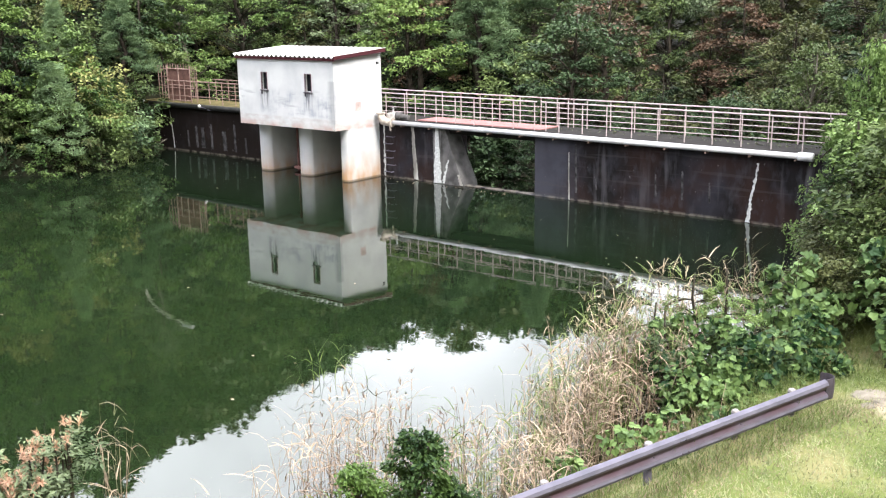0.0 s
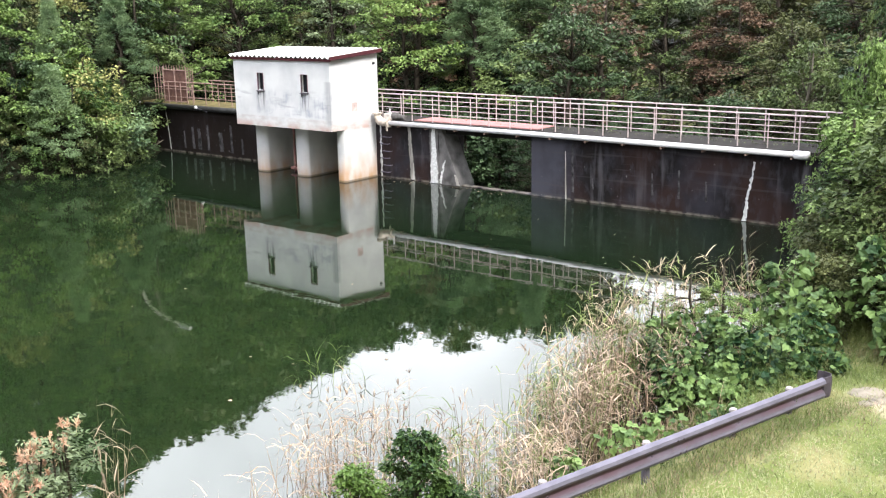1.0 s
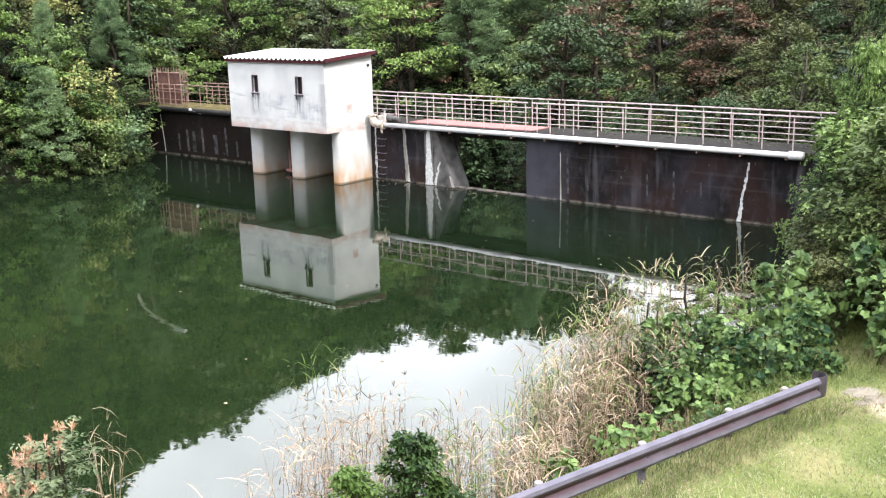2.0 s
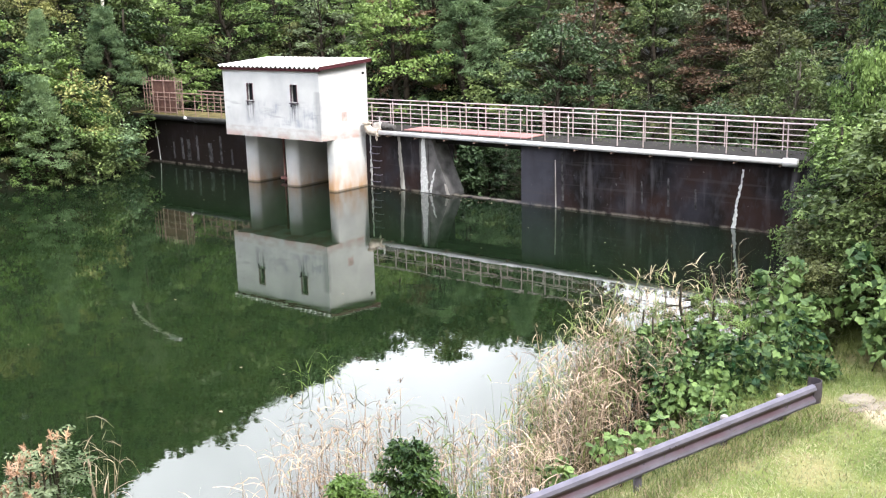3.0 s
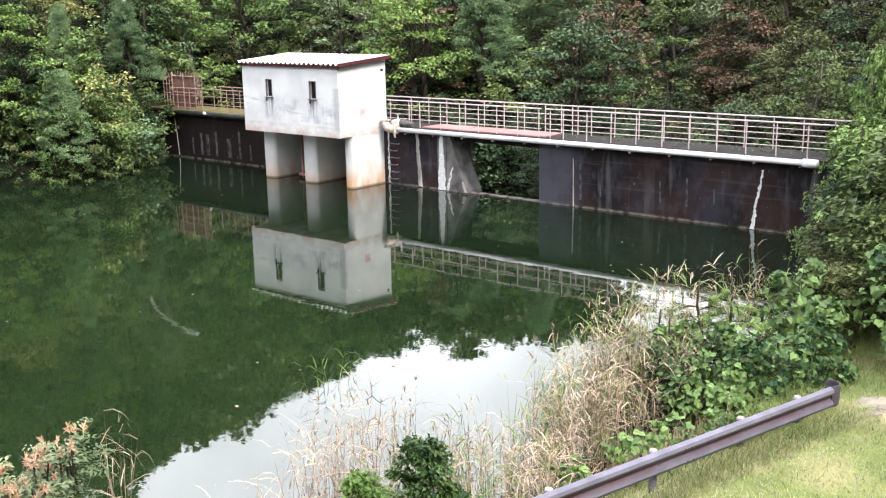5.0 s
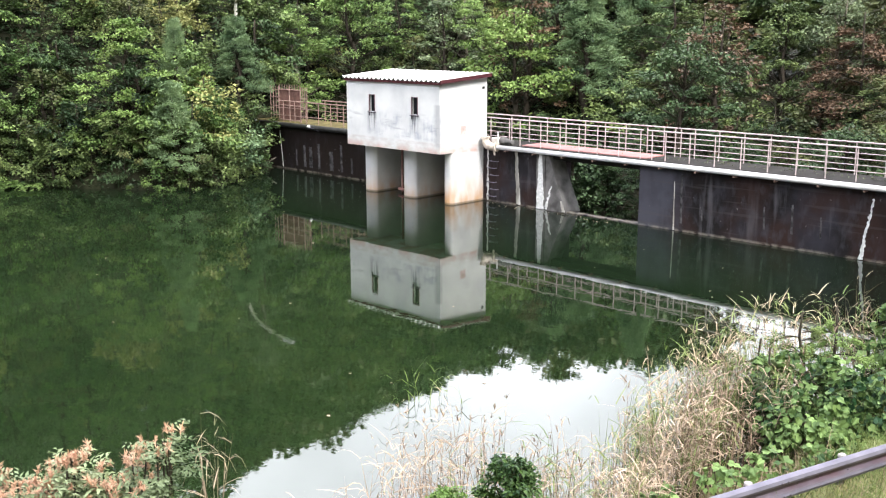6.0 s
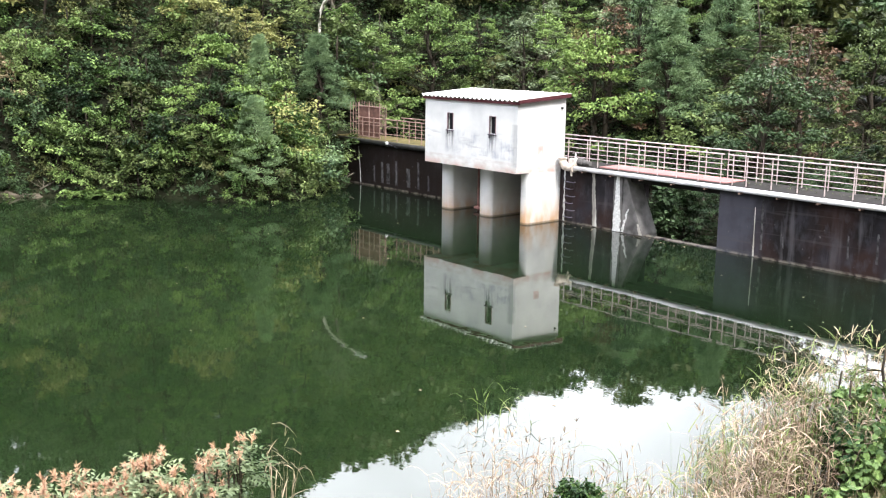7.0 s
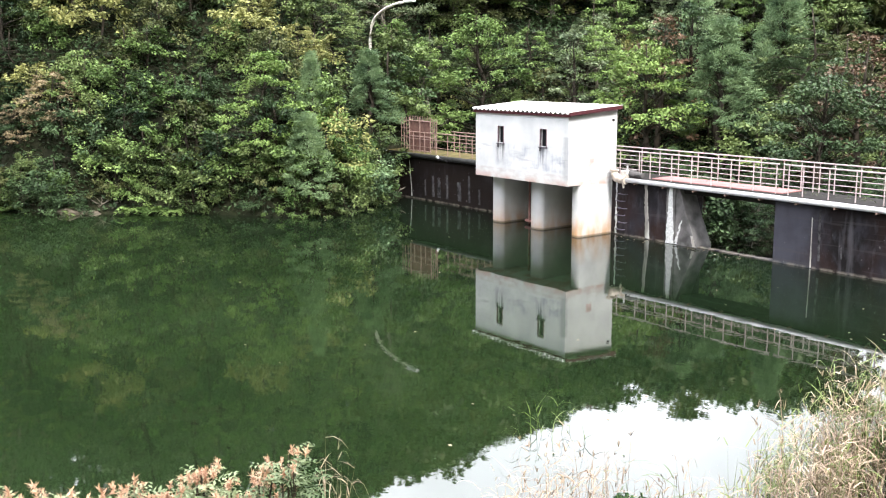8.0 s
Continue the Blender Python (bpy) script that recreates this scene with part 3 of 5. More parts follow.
# barred gate across the walkway
gate = thing("metal_gate", "rusty barred gate with a red-brown sheet panel", "gate")
GX0, GX1, GY = -44.45, -42.55, FACE + 0.35
part("gate_sheet", boxed(GX0 + 0.05, GX1 - 0.05, GY, GY + 0.015, DECK_Z + 0.1, 4.1), MESHED, gate, "rust-red perforated sheet")
for x in (GX0, (GX0 + GX1) / 2, GX1):
    part("upright", tubed([(x, GY - 0.02, DECK_Z - 0.02), (x, GY - 0.02, 4.3)], 0.035), RUSTY, gate)
for z in (DECK_Z + 0.08, 3.3, 4.12):
    part("crossbar", tubed([(GX0, GY - 0.02, z), (GX1, GY - 0.02, z)], 0.028), RUSTY, gate)
for i in range(9):
    x = GX0 + 0.06 + (GX1 - GX0 - 0.12) * i / 8
    part("spike", tubed([(x, GY, 4.1), (x, GY, 4.38)], [0.018, 0.012], 6), RUSTY, gate)
for (a, b) in ((GX0 - 0.75, GX0), (GX1, GX1 + 0.55)):
    for i in range(3):
        x = a + (b - a) * (i + (0.0 if a < GX0 else 1)) / 3
        part("side_bar", tubed([(x, GY - 0.02, 2.6), (x, GY - 0.02, 4.28)], 0.018, 6), RUSTY, gate)
    for z in (2.75, 3.25, 3.7, 4.1):
        part("side_bar", tubed([(a, GY - 0.02, z), (b, GY - 0.02, z)], 0.016, 6), RUSTY, gate)

# ================= pipes =================
pipe = thing("white_pipe", "long white plastic pipe bracketed along the dam edge", "pipe")
part("pipe_run", tubed([(-28.6, FACE - 0.2, 2.37), (-10.9, FACE - 0.2, 2.37)], 0.095, 16), PIPE, pipe, smooth=True)
part("coupling", tubed([(-11.2, FACE - 0.2, 2.37), (-10.75, FACE - 0.2, 2.37)], 0.135, 16), PIPE, pipe, smooth=True)
CREAM = plain("cream_pipe_fitting", (0.40, 0.345, 0.30), 0.6, 0, 0.35, 6)
part("elbow", tubed([(-28.3, FACE - 0.2, 2.37), (-28.6, FACE - 0.2, 2.37), (-28.8, FACE - 0.2, 2.41), (-28.92, FACE - 0.2, 2.55), (-28.95, FACE - 0.2, 2.72)], [0.13, 0.16, 0.18, 0.17, 0.15], 14), CREAM, pipe, "cream elbow fitting", smooth=True)
part("flange", tubed([(-28.36, FACE - 0.2, 2.37), (-28.28, FACE - 0.2, 2.37)], 0.19, 14), CREAM, pipe)
part("flange", tubed([(-28.95, FACE - 0.2, 2.70), (-28.95, FACE - 0.2, 2.77)], 0.20, 14), CREAM, pipe)
part("drain_spout", tubed([(-28.42, FACE - 0.22, 2.3), (-28.40, FACE - 0.24, 2.12), (-28.36, FACE - 0.26, 2.04)], [0.05, 0.045, 0.04], 8), CREAM, pipe)
for i in range(12):
    x = -27.8 + 1.5 * i
    part("bracket", boxed(x, x + 0.05, FACE - 0.3, FACE - 0.07, 2.22, 2.27), RUSTY, pipe)
valve = thing("valve_box", "grey and cream pipe valve on the walkway corner", "valve")
part("body", boxed(-28.75, -28.35, FACE - 0.05, FACE + 0.35, DECK_Z, DECK_Z + 0.28, bevel=0.05), plain("grey_valve_paint", (0.42, 0.40, 0.38), 0.6), valve)
part("stem", tubed([(-28.5, FACE + 0.1, DECK_Z + 0.2), (-28.5, FACE + 0.1, DECK_Z + 0.5)], 0.035), PIPE, valve)
part("handwheel", tubed([(-28.5 + 0.13 * math.cos(k * math.pi / 8), FACE + 0.1 + 0.13 * math.sin(k * math.pi / 8), DECK_Z + 0.48) for k in range(17)], 0.016, 6), GREYCON, valve, "small grey handwheel")
part("motor", tubed([(-28.35, FACE + 0.15, DECK_Z + 0.16), (-28.1, FACE + 0.15, DECK_Z + 0.16), (-28.08, FACE + 0.15, DECK_Z + 0.15), (-27.7, FACE + 0.15, DECK_Z + 0.12)], [0.16, 0.16, 0.12, 0.10], 12), GREYCON, valve, "grey gearbox lying on the deck")
old = thing("black_pipe", "black moss-covered pipe along the dam edge", "pipe")
part("pipe_run", tubed([(-45.5, FACE - 0.15, 2.34), (-35.2, FACE - 0.15, 2.34)], 0.13, 12), BLACK_PIPE, old, smooth=True)
lamp = thing("wall_lamp", "small white lamp fitting on the black pipe", "lamp")
part("shade", tubed([(-41.10, FACE - 0.33, 2.42), (-41.0, FACE - 0.33, 2.37)], [0.085, 0.06], 10), PIPE, lamp, smooth=True)
part("bracket", tubed([(-41.0, FACE - 0.3, 2.35), (-40.6, FACE - 0.25, 2.3), (-40.35, FACE - 0.25, 2.2)], 0.016, 6), STEEL, lamp)

# street lamp on the far bank
street = thing("street_lamp", "pale curved-arm street lamp among the trees", "lamp")
part("pole", tubed([(-50.27, 33, 4.0), (-50.27, 33, 7.9), (-50.22, 33, 8.7), (-50.08, 33, 9.25), (-49.8, 33, 9.64), (-49.3, 33, 9.97), (-48.5, 33, 10.25), (-47.6, 33, 10.42), (-46.6, 33, 10.5)], [0.10, 0.095, 0.09, 0.088, 0.085, 0.08, 0.075, 0.07, 0.065], 12), plain("pale_pole_paint", (0.62, 0.56, 0.54), 0.5), street, smooth=True)
part("lamp_head", boxed(-46.7, -45.8, 32.88, 33.12, 10.44, 10.58, bevel=0.04), PIPE, street)

# ================= guardrail =================
guard = thing("guardrail", "dull grey-violet steel road guardrail with a curled end", "guardrail")
GA, GB, GZ = Vector((-6.9, 7.9, 0)), Vector((-4.87, 15.40, 0)), 1.3
gd = (GB - GA).normalized()
gn = Vector((gd.y, -gd.x, 0))
prof = [(0.00, 0.0), (0.055, -0.03), (0.075, -0.075), (0.055, -0.12), (0.0, -0.15), (0.0, -0.20), (0.055, -0.23), (0.075, -0.275), (0.055, -0.32), (0.0, -0.35)]


def sweep(path, outline, thick):
    bm = bmesh.new()
    rings = []
    for i, (p, nrm) in enumerate(path):
        ring = [bm.verts.new(p + nrm * a + Vector((0, 0, b))) for a, b in outline]
        ring += [bm.verts.new(p + nrm * (a - thick) + Vector((0, 0, b))) for a, b in outline[::-1]]
        rings.append(ring)
    for r, s in zip(rings, rings[1:]):
        for k in range(len(r)):
            bm.faces.new((r[k], r[(k + 1) % len(r)], s[(k + 1) % len(r)], s[k]))
    bm.faces.new(rings[0][::-1])
    bm.faces.new(rings[-1])
    bmesh.ops.recalc_face_normals(bm, faces=bm.faces[:])
    return bm


up = Vector((0, 0, GZ))
part("beam", sweep([(GA + up, gn), (GB + up, gn)], prof, 0.012), BEAM, guard)
ends = []
for i in range(9):
    a = radians(150 * i / 8)
    c = GB + gn * -0.11 + gd * 0.14
    ends.append((c + up + 0.13 * (gn * math.cos(a) + gd * math.sin(a)) , (gn * math.cos(a) + gd * math.sin(a))))
flat = [(0.02, 0.0), (0.03, -0.1), (0.03, -0.25), (0.02, -0.35)]
part("end_piece", sweep([(GB + up, gn)] + ends, flat, 0.01), STEEL_DARK, guard, "darker curled end terminal")
for i, k in enumerate((-0.02, 1.95, 3.85, 5.7, 7.05)):
    q = GA + gd * k
    z0 = float(land(q.x, q.y)) - 0.3
    pq = q - gn * 0.1
    post = part("post", tubed([(pq.x, pq.y, z0), (pq.x, pq.y, GZ - 0.05)], 0.06, 12), STEEL, guard)
    part("cap", tubed([(pq.x, pq.y, GZ - 0.05), (pq.x, pq.y, GZ - 0.02), (pq.x, pq.y, GZ - 0.005)], [0.063, 0.055, 0.03], 12), CAP, post, "pale post cap")
    for dz in (-0.14, -0.21):
        b = q + gn * 0.0 + Vector((0, 0, GZ + dz))
        part("bolt", tubed([b - gn * 0.02, b + gn * 0.018], 0.016, 6), STEEL_DARK, post)
for k in (0.9, 4.3):
    for j in range(4):
        b = GA + gd * (k + 0.06 * j) + gn * 0.07 + Vector((0, 0, GZ - 0.075 - (0.2 if j % 2 else 0)))
        part("splice_bolt", tubed([b - gn * 0.01, b + gn * 0.015], 0.014, 6), STEEL_DARK, guard)

# ================= plants =================
rng = np.random.default_rng(7)


def unit(v):
    return v / np.maximum(np.linalg.norm(v, axis=-1, keepdims=True), 1e-9)


def leaf_cards(r, centre, size, tilt=0.6, width=0.55, out=None, droop=0.15):
    """Small folded leaves: four corners and two faces each."""
    n = len(centre)
    up = np.tile([0.0, 0.0, 1.0], (n, 1)) + r.normal(0, tilt, (n, 3))
    up = unit(up)
    d = r.normal(0, 1, (n, 3)) if out is None else out + r.normal(0, 0.45, (n, 3))
    d[:, 2] -= droop
    d = unit(d - up * (d * up).sum(1, keepdims=True))
    side = np.cross(up, d)
    s = size * r.uniform(0.65, 1.3, (n, 1))
    a = centre - d * s * 0.5
    t = centre + d * s * 0.5 - up * s * 0.1
    m = centre - d * s * 0.05 + up * s * 0.06
    v = np.stack([a, m + side * s * width * 0.5, t, m - side * s * width * 0.5], 1).reshape(-1, 3)
    i = np.arange(n)[:, None] * 4
    f = np.concatenate([i + [0, 2, 1], i + [0, 3, 2]], 1).reshape(-1, 3)
    return v, f


def wood(bm, a, b, r0, r1, r, bend=0.12, n=5, k=3):
    a, b = np.array(a), np.array(b)
    ln = np.linalg.norm(b - a)
    pts = [a + (b - a) * i / k + (r.normal(0, bend * ln / k, 3) if 0 < i < k else 0) for i in range(k + 1)]
    tube(bm, pts, [r0 + (r1 - r0) * i / k for i in range(k + 1)], n)


def make_tree(kind, seed, tall, wide, clumps, per, leaf, name="tree", clump=0.19):
    """A tree at the origin: trunk with limbs, and a crown of leaf clumps."""
    r = np.random.default_rng(seed)
    root = thing(name, "tree", "tree")
    bm = bmesh.new()
    lean = r.normal(0, 0.05 * tall, 2)
    top = np.array([lean[0], lean[1], tall * 0.93])
    wood(bm, (0, 0, -0.6), top, 0.022 * tall + 0.03, 0.03, r, 0.1, 7, 6)
    vs, fs, base = [], [], 0
    for i in range(clumps):
        u = (i + 0.5) / clumps
        if kind == "pine":
            hfrac = 0.22 + 0.76 * u
            rad = wide * (1.02 - hfrac) * r.uniform(0.55, 1.0) + 0.1
        elif kind == "shrub":
            hfrac = r.uniform(0.08, 0.95)
            rad = wide * math.sqrt(max(0.05, 1 - (hfrac * 0.95) ** 2)) * r.uniform(0.35, 1.0)
        else:
            hfrac = 0.08 + 0.89 * r.random() ** 0.8
            prof = math.sin(math.pi * min(1, (hfrac + 0.16) / 1.2) ** 0.85)
            rad = wide * max(0.15, prof) * r.uniform(0.35, 1.05)
        az = i * 2.39996 + r.normal(0, 0.4)
        outv = np.array([math.cos(az), math.sin(az), 0])
        c = top * hfrac + outv * rad
        c[2] = tall * hfrac - (0.12 * rad if kind == "pine" else 0.0)
        start = top * max(0.08, hfrac - (0.10 if kind == "pine" else 0.12))
        wood(bm, start, c, 0.006 * tall * (1 - hfrac * 0.7), 0.008, r, 0.12, 3, 2 if leaf < 0.4 else 1)
        m = int(per * r.uniform(0.6, 1.4))
        size = wide * clump * r.uniform(0.7, 1.4)
        q = unit(r.normal(0, 1, (m, 3))) * (r.random((m, 1)) ** 0.45)
        flat = 0.38 if kind == "broad" else 0.6
        pos = c + q * np.array([size, size, size * flat]) + outv * (q[:, :1] * 0)
        if kind == "pine":
            o = unit(q * [1, 1, 0.7] + np.array([0, 0, 0.55]) + outv * 0.4)
            v, f = leaf_cards(r, pos, leaf * 1.7, 1.0, 0.13, o, -0.15)
        else:
            o = unit(q + outv * 0.6)
            v, f = leaf_cards(r, pos, leaf, 0.55, 0.6, o, 0.3)
        vs.append(v)
        fs.append(f + base)
        base += len(v)
    part("trunk", bm, PALEBARK if seed == 13 else BARK, root, "", True)
    arrays("crown", np.concatenate(vs), np.concatenate(fs), LEAF["green"], root)
    return root


def make_layered(seed, tall, wide, limbs, per, leaf, name="tree", droop=0.22, tilt=0.42):
    """A tree at the origin whose long limbs carry flat, drooping sprays of leaves."""
    r = np.random.default_rng(seed)
    root = thing(name, "tree", "tree")
    bm = bmesh.new()
    lean = r.normal(0, 0.06 * tall, 2)
    top = np.array([lean[0], lean[1], tall * 0.92])
    wood(bm, (0, 0, -0.6), top, 0.018 * tall + 0.03, 0.03, r, 0.12, 7, 6)
    vs, fs, base = [], [], 0
    for i in range(limbs):
        h = 0.14 + 0.84 * (i + r.random()) / limbs
        reach = wide * (0.35 + 0.75 * math.sin(math.pi * min(1, (h + 0.12) / 1.18) ** 0.9)) * r.uniform(0.6, 1.1)
        az = i * 2.39996 + r.normal(0, 0.35)
        outv = np.array([math.cos(az), math.sin(az), 0.0])
        sidev = np.array([-outv[1], outv[0], 0.0])
        start = top * max(0.06, h - 0.12)
        rise = tall * r.uniform(0.06, 0.16) * (1.15 - h)

        def on_limb(t):
            t = np.atleast_1d(t)[:, None]
            return start + outv * reach * t + np.array([0, 0, 1.0]) * (rise * t * (1.6 - 0.6 * t) - droop * reach * t ** 3)

        tube(bm, [on_limb(t)[0] for t in (0.0, 0.35, 0.7, 1.0)], [0.006 * tall * (1 - 0.6 * h), 0.03, 0.018, 0.008], 4)
        for k in range(5):
            t0, sg = r.uniform(0.3, 0.85), (1 if k % 2 else -1)
            a = on_limb(t0)[0]
            d = unit(outv * 0.8 + sidev * sg * r.uniform(0.5, 1.0) + np.array([0, 0, r.uniform(-0.1, 0.25)]))
            ln = reach * r.uniform(0.22, 0.42)
            wood(bm, a, a + d * ln, 0.014, 0.006, r, 0.1, 3, 2)
            m = int(per * r.uniform(0.6, 1.4))
            t = r.random((m, 1)) ** 0.7
            pos = a + d * ln * t + np.cross(d, [0, 0, 1.0]) * r.normal(0, 0.22, (m, 1)) * ln * (1.1 - 0.5 * t)
            pos[:, 2] += r.normal(0, 0.07, m) * wide * 0.35 - 0.12 * ln * t[:, 0] ** 2
            v, f = leaf_cards(r, pos, leaf, tilt, 0.46, np.tile(d, (m, 1)), 0.35)
            vs.append(v)
            fs.append(f + base)
            base += len(v)
        m = int(per * 1.6)
        t = r.uniform(0.55, 1.08, m)
        pos = on_limb(t) + sidev * r.normal(0, 0.11, (m, 1)) * reach
        pos[:, 2] += r.normal(0, 0.05, m) * wide * 0.3
        v, f = leaf_cards(r, pos, leaf, tilt, 0.46, np.tile(outv, (m, 1)), 0.35)
        vs.append(v)
        fs.append(f + base)
        base += len(v)
    part("trunk", bm, BARK, root, "", True)
    arrays("crown", np.concatenate(vs), np.concatenate(fs), LEAF["green"], root)
    return root


LABELS = {
    "green": "leafy green broadleaf tree on the wooded slope", "dark": "dense dark green evergreen tree on the wooded slope",
    "bright": "fresh bright green broadleaf tree at the woods' edge", "blue": "blue-green young pine with tufted needles",
    "olive": "olive green tree on the wooded slope", "yellow": "tree with yellowing autumn leaves",
    "brown": "tree with dry red-brown leaves", "tan": "tree with pale tan autumn leaves",
    "grey": "pale grey-green broadleaf tree on the wooded slope", "fresh": "lime green broadleaf tree at the water's edge",
}


def plant(proto, x, y, scale, turn, tint, label="", category="tree", group="wooded slope", sink=0.15, lean=(0, 0), stretch=1.0):
    m = Matrix.Translation((x, y, float(land(x, y)) - sink)) @ Euler((lean[0], lean[1], turn)).to_matrix().to_4x4()
    t = copy_thing(proto, m)
    t.scale = (scale, scale, scale * stretch)
    for ch in t.children:
        if ch.name.startswith("crown"):
            ch.material_slots[0].link = "OBJECT"
            ch.material_slots[0].material = LEAF[tint]
    return tagged(t, label or LABELS[tint], category, group)


def drop_proto(p):
    for o in (*p.children_recursive, p):
        bpy.data.objects.remove(o)


BROAD = [make_tree("broad", 11 + i, 8.0, 3.3, 74, 74, 0.19) for i in range(4)]
PINES = [make_tree("pine", 31 + i, 8.0, 2.6, 84, 120, 0.17) for i in range(2)]
TWIGGY = make_tree("broad", 38, 8.0, 2.8, 70, 20, 0.22)
FAR = [make_tree("broad", 41 + i, 9.0, 4.2, 42, 46, 0.52, clump=0.25) for i in range(3)]
SHRUBS = [make_tree("shrub", 51 + i, 2.8, 2.0, 32, 52, 0.18, "shrub", 0.22) for i in range(3)]
FINE = [make_tree("shrub", 61 + i, 2.8, 1.6, 60, 105, 0.105, "shrub", 0.22) for i in range(2)]

LAYERED = [make_layered(301 + i, 8.0, 3.6, 30, 30, 0.21) for i in range(3)]
SPRAY = make_layered(311, 4.0, 1.7, 24, 50, 0.078, droop=0.3, tilt=0.85)

rt = random.Random(5)


MIX = [["green"] * 7 + ["bright"] * 6 + ["dark"] + ["olive"] + ["grey"] * 5,
       ["green"] * 5 + ["bright"] * 6 + ["dark"] + ["olive"] + ["grey"] * 4 + ["blue"] * 4 + ["brown"],
       ["green"] * 3 + ["dark"] * 5 + ["olive"] * 8 + ["grey"] + ["brown"],
       ["green"] * 5 + ["dark"] * 4 + ["grey"] * 2 + ["bright"]]


def tint_at(x, y):
    az = math.degrees(math.atan2(-x, y))
    return rt.choice(MIX[3 if az > 66 else 0 if az > 46 else 1 if az > 33 else 2])


LAMP_AZ = math.degrees(math.atan2(50.2, 33))


def before_lamp(x, y):
    """In the cleared strip below the street lamp."""
    return abs(math.degrees(math.atan2(-x, y)) - LAMP_AZ) < 2.2 and math.hypot(x, y) < 60.5


# single trees and shrubs that stand out: kind, place, height of the top, half width in degrees
ACCENTS = [
    ("Yl", -49.4, 25.2, 9.9, 1.9),
    ("Yl", -47.9, 26.9, 9.0, 1.2),
    ("Fb", -43.9, 22.5, 6.9, 1.6),
    ("Fs", -43.3, 24.9, 3.6, 0),
    ("Fs", -42.6, 26.4, 2.6, 0),
    ("Pp", -42.0, 23.9, 4.0, 1.7),
    ("Ys", -42.9, 26.0, 5.0, 1.0),
    ("Pp", -46.4, 30.6, 7.0, 1.4),
    ("Tl", -51.6, 20.4, 9.2, 1.6),
    ("El", -49.0, 22.6, 7.0, 1.6),
    ("Bl", -52.4, 15.3, 6.7, 1.8),
    ("Bl", -53.4, 13.9, 4.8, 1.0),
    ("Rs", -54.6, 22.9, 10.3, 0.5),
    ("Tl", -48.8, 37.0, 8.8, 1.8),
    ("Rb", -26.3, 44.3, 7.6, 1.3),
    ("Rb", -37.6, 43.5, 8.8, 1.1),
    ("Tb", -40.9, 41.1, 8.0, 1.0),
    ("Gb", -42.7, 44.2, 8.5, 1.9),
    ("Fb", -36.9, 42.1, 7.8, 1.8),
    ("Pp", -34.3, 45.2, 8.6, 1.8),
    ("Db", -26.1, 41.2, 6.1, 1.9),
    ("Gb", -46.3, 38.5, 9.5, 1.9),
    ("Gb", -47.2, 35.4, 7.6, 1.6),
    ("Db", -36.8, 45.2, 9.6, 1.9),
    ("Gs", -52.3, 16.9, 5.3, 0),
    ("Ds", -50.2, 16.6, 4.4, 0),
    ("Gs", -48.6, 18.4, 4.2, 0),
    ("Ds", -49.8, 18.0, 5.0, 0),
    ("Gs", -47.4, 20.6, 4.6, 0),
    ("Ds", -51.6, 15.4, 4.0, 0),
    ("Ds", -48.2, 21.4, 5.2, 0),
    ("Gs", -50.7, 18.5, 4.9, 0),
    ("Gs", -51.3, 19.9, 6.1, 0),
    ("Gs", -48.9, 20.3, 5.0, 0),
    ("Ds", -54.1, 13.9, 3.3, 0),
    ("Rb", -23.2, 49.8, 5.4, 0.6),
    ("Ob", -20.7, 51.0, 6.2, 0),
]


def crowded(x, y):
    """Too close to one of the trees that stand free."""
    az, d = math.degrees(math.atan2(-x, y)), math.hypot(x, y)
    return any(abs(az - math.degrees(math.atan2(-ax, ay))) < w + 1.0 and -7 < d - math.hypot(ax, ay) < 1.5 for _, ax, ay, _, w in ACCENTS if w)


SKYLINE = [(30, 18.7), (39, 19.3), (44.5, 19.5), (48.7, 21.4), (51.8, 23.0), (56, 23.8), (60, 25.6), (64, 28.0)]


def canopy_limit(x, y):
    """Height of the woods' skyline over a place: the slopes rise towards the head of the lake."""
    az = math.degrees(math.atan2(-x, y))
    up = float(np.interp(az, [k[0] for k in SKYLINE], [k[1] for k in SKYLINE]))
    up += 0.3 * math.sin(2.3 * az + 2) + 0.3 * math.sin(5.9 * az + 1)
    return math.hypot(x, y) * math.tan(radians(up)) - 7.2


def forest():
    for lo, hi, step in ((0.8, 5.5, 2.5), (5.5, 15, 3.5), (15, 32, 5.4)):
        for i in range(int(-125 / step), int(30 / step)):
            for j in range(0, int(125 / step)):
                x, y = (i + rt.uniform(-0.42, 0.42)) * step, (j + rt.uniform(-0.42, 0.42)) * step
                az = math.degrees(math.atan2(-x, y))
                s = float(outside(VALLEY, np.array(x), np.array(y)))
                if not (6 < az < 82) or not (lo <= s < hi) or y < 3:
                    continue
                if -50.9 < x < -44 and 31.6 < y < 33.6:
                    continue
                tint = tint_at(x, y)
                if crowded(x, y):
                    continue
                p = rt.choice(PINES) if tint == "blue" else rt.choice(FAR if lo == 15 else BROAD + LAYERED * 2)
                sc = rt.uniform(0.8, 1.2) * (0.85 if p in LAYERED else 1) * {0.8: 0.7, 5.5: 0.95, 15: 1.0}[lo] * (0.5 if before_lamp(x, y) else 1)
                tall = rt.uniform(0.85, 1.2)
                room = canopy_limit(x, y) - float(land(x, y))
                if room < 2.5:
                    continue
                sc = min(sc, (room + 0.2) / ((9.0 if lo == 15 else 8.0) * tall * 1.02))
                plant(p, x, y, sc, rt.uniform(0, 6.28), tint, stretch=tall, sink=0.4)


forest()


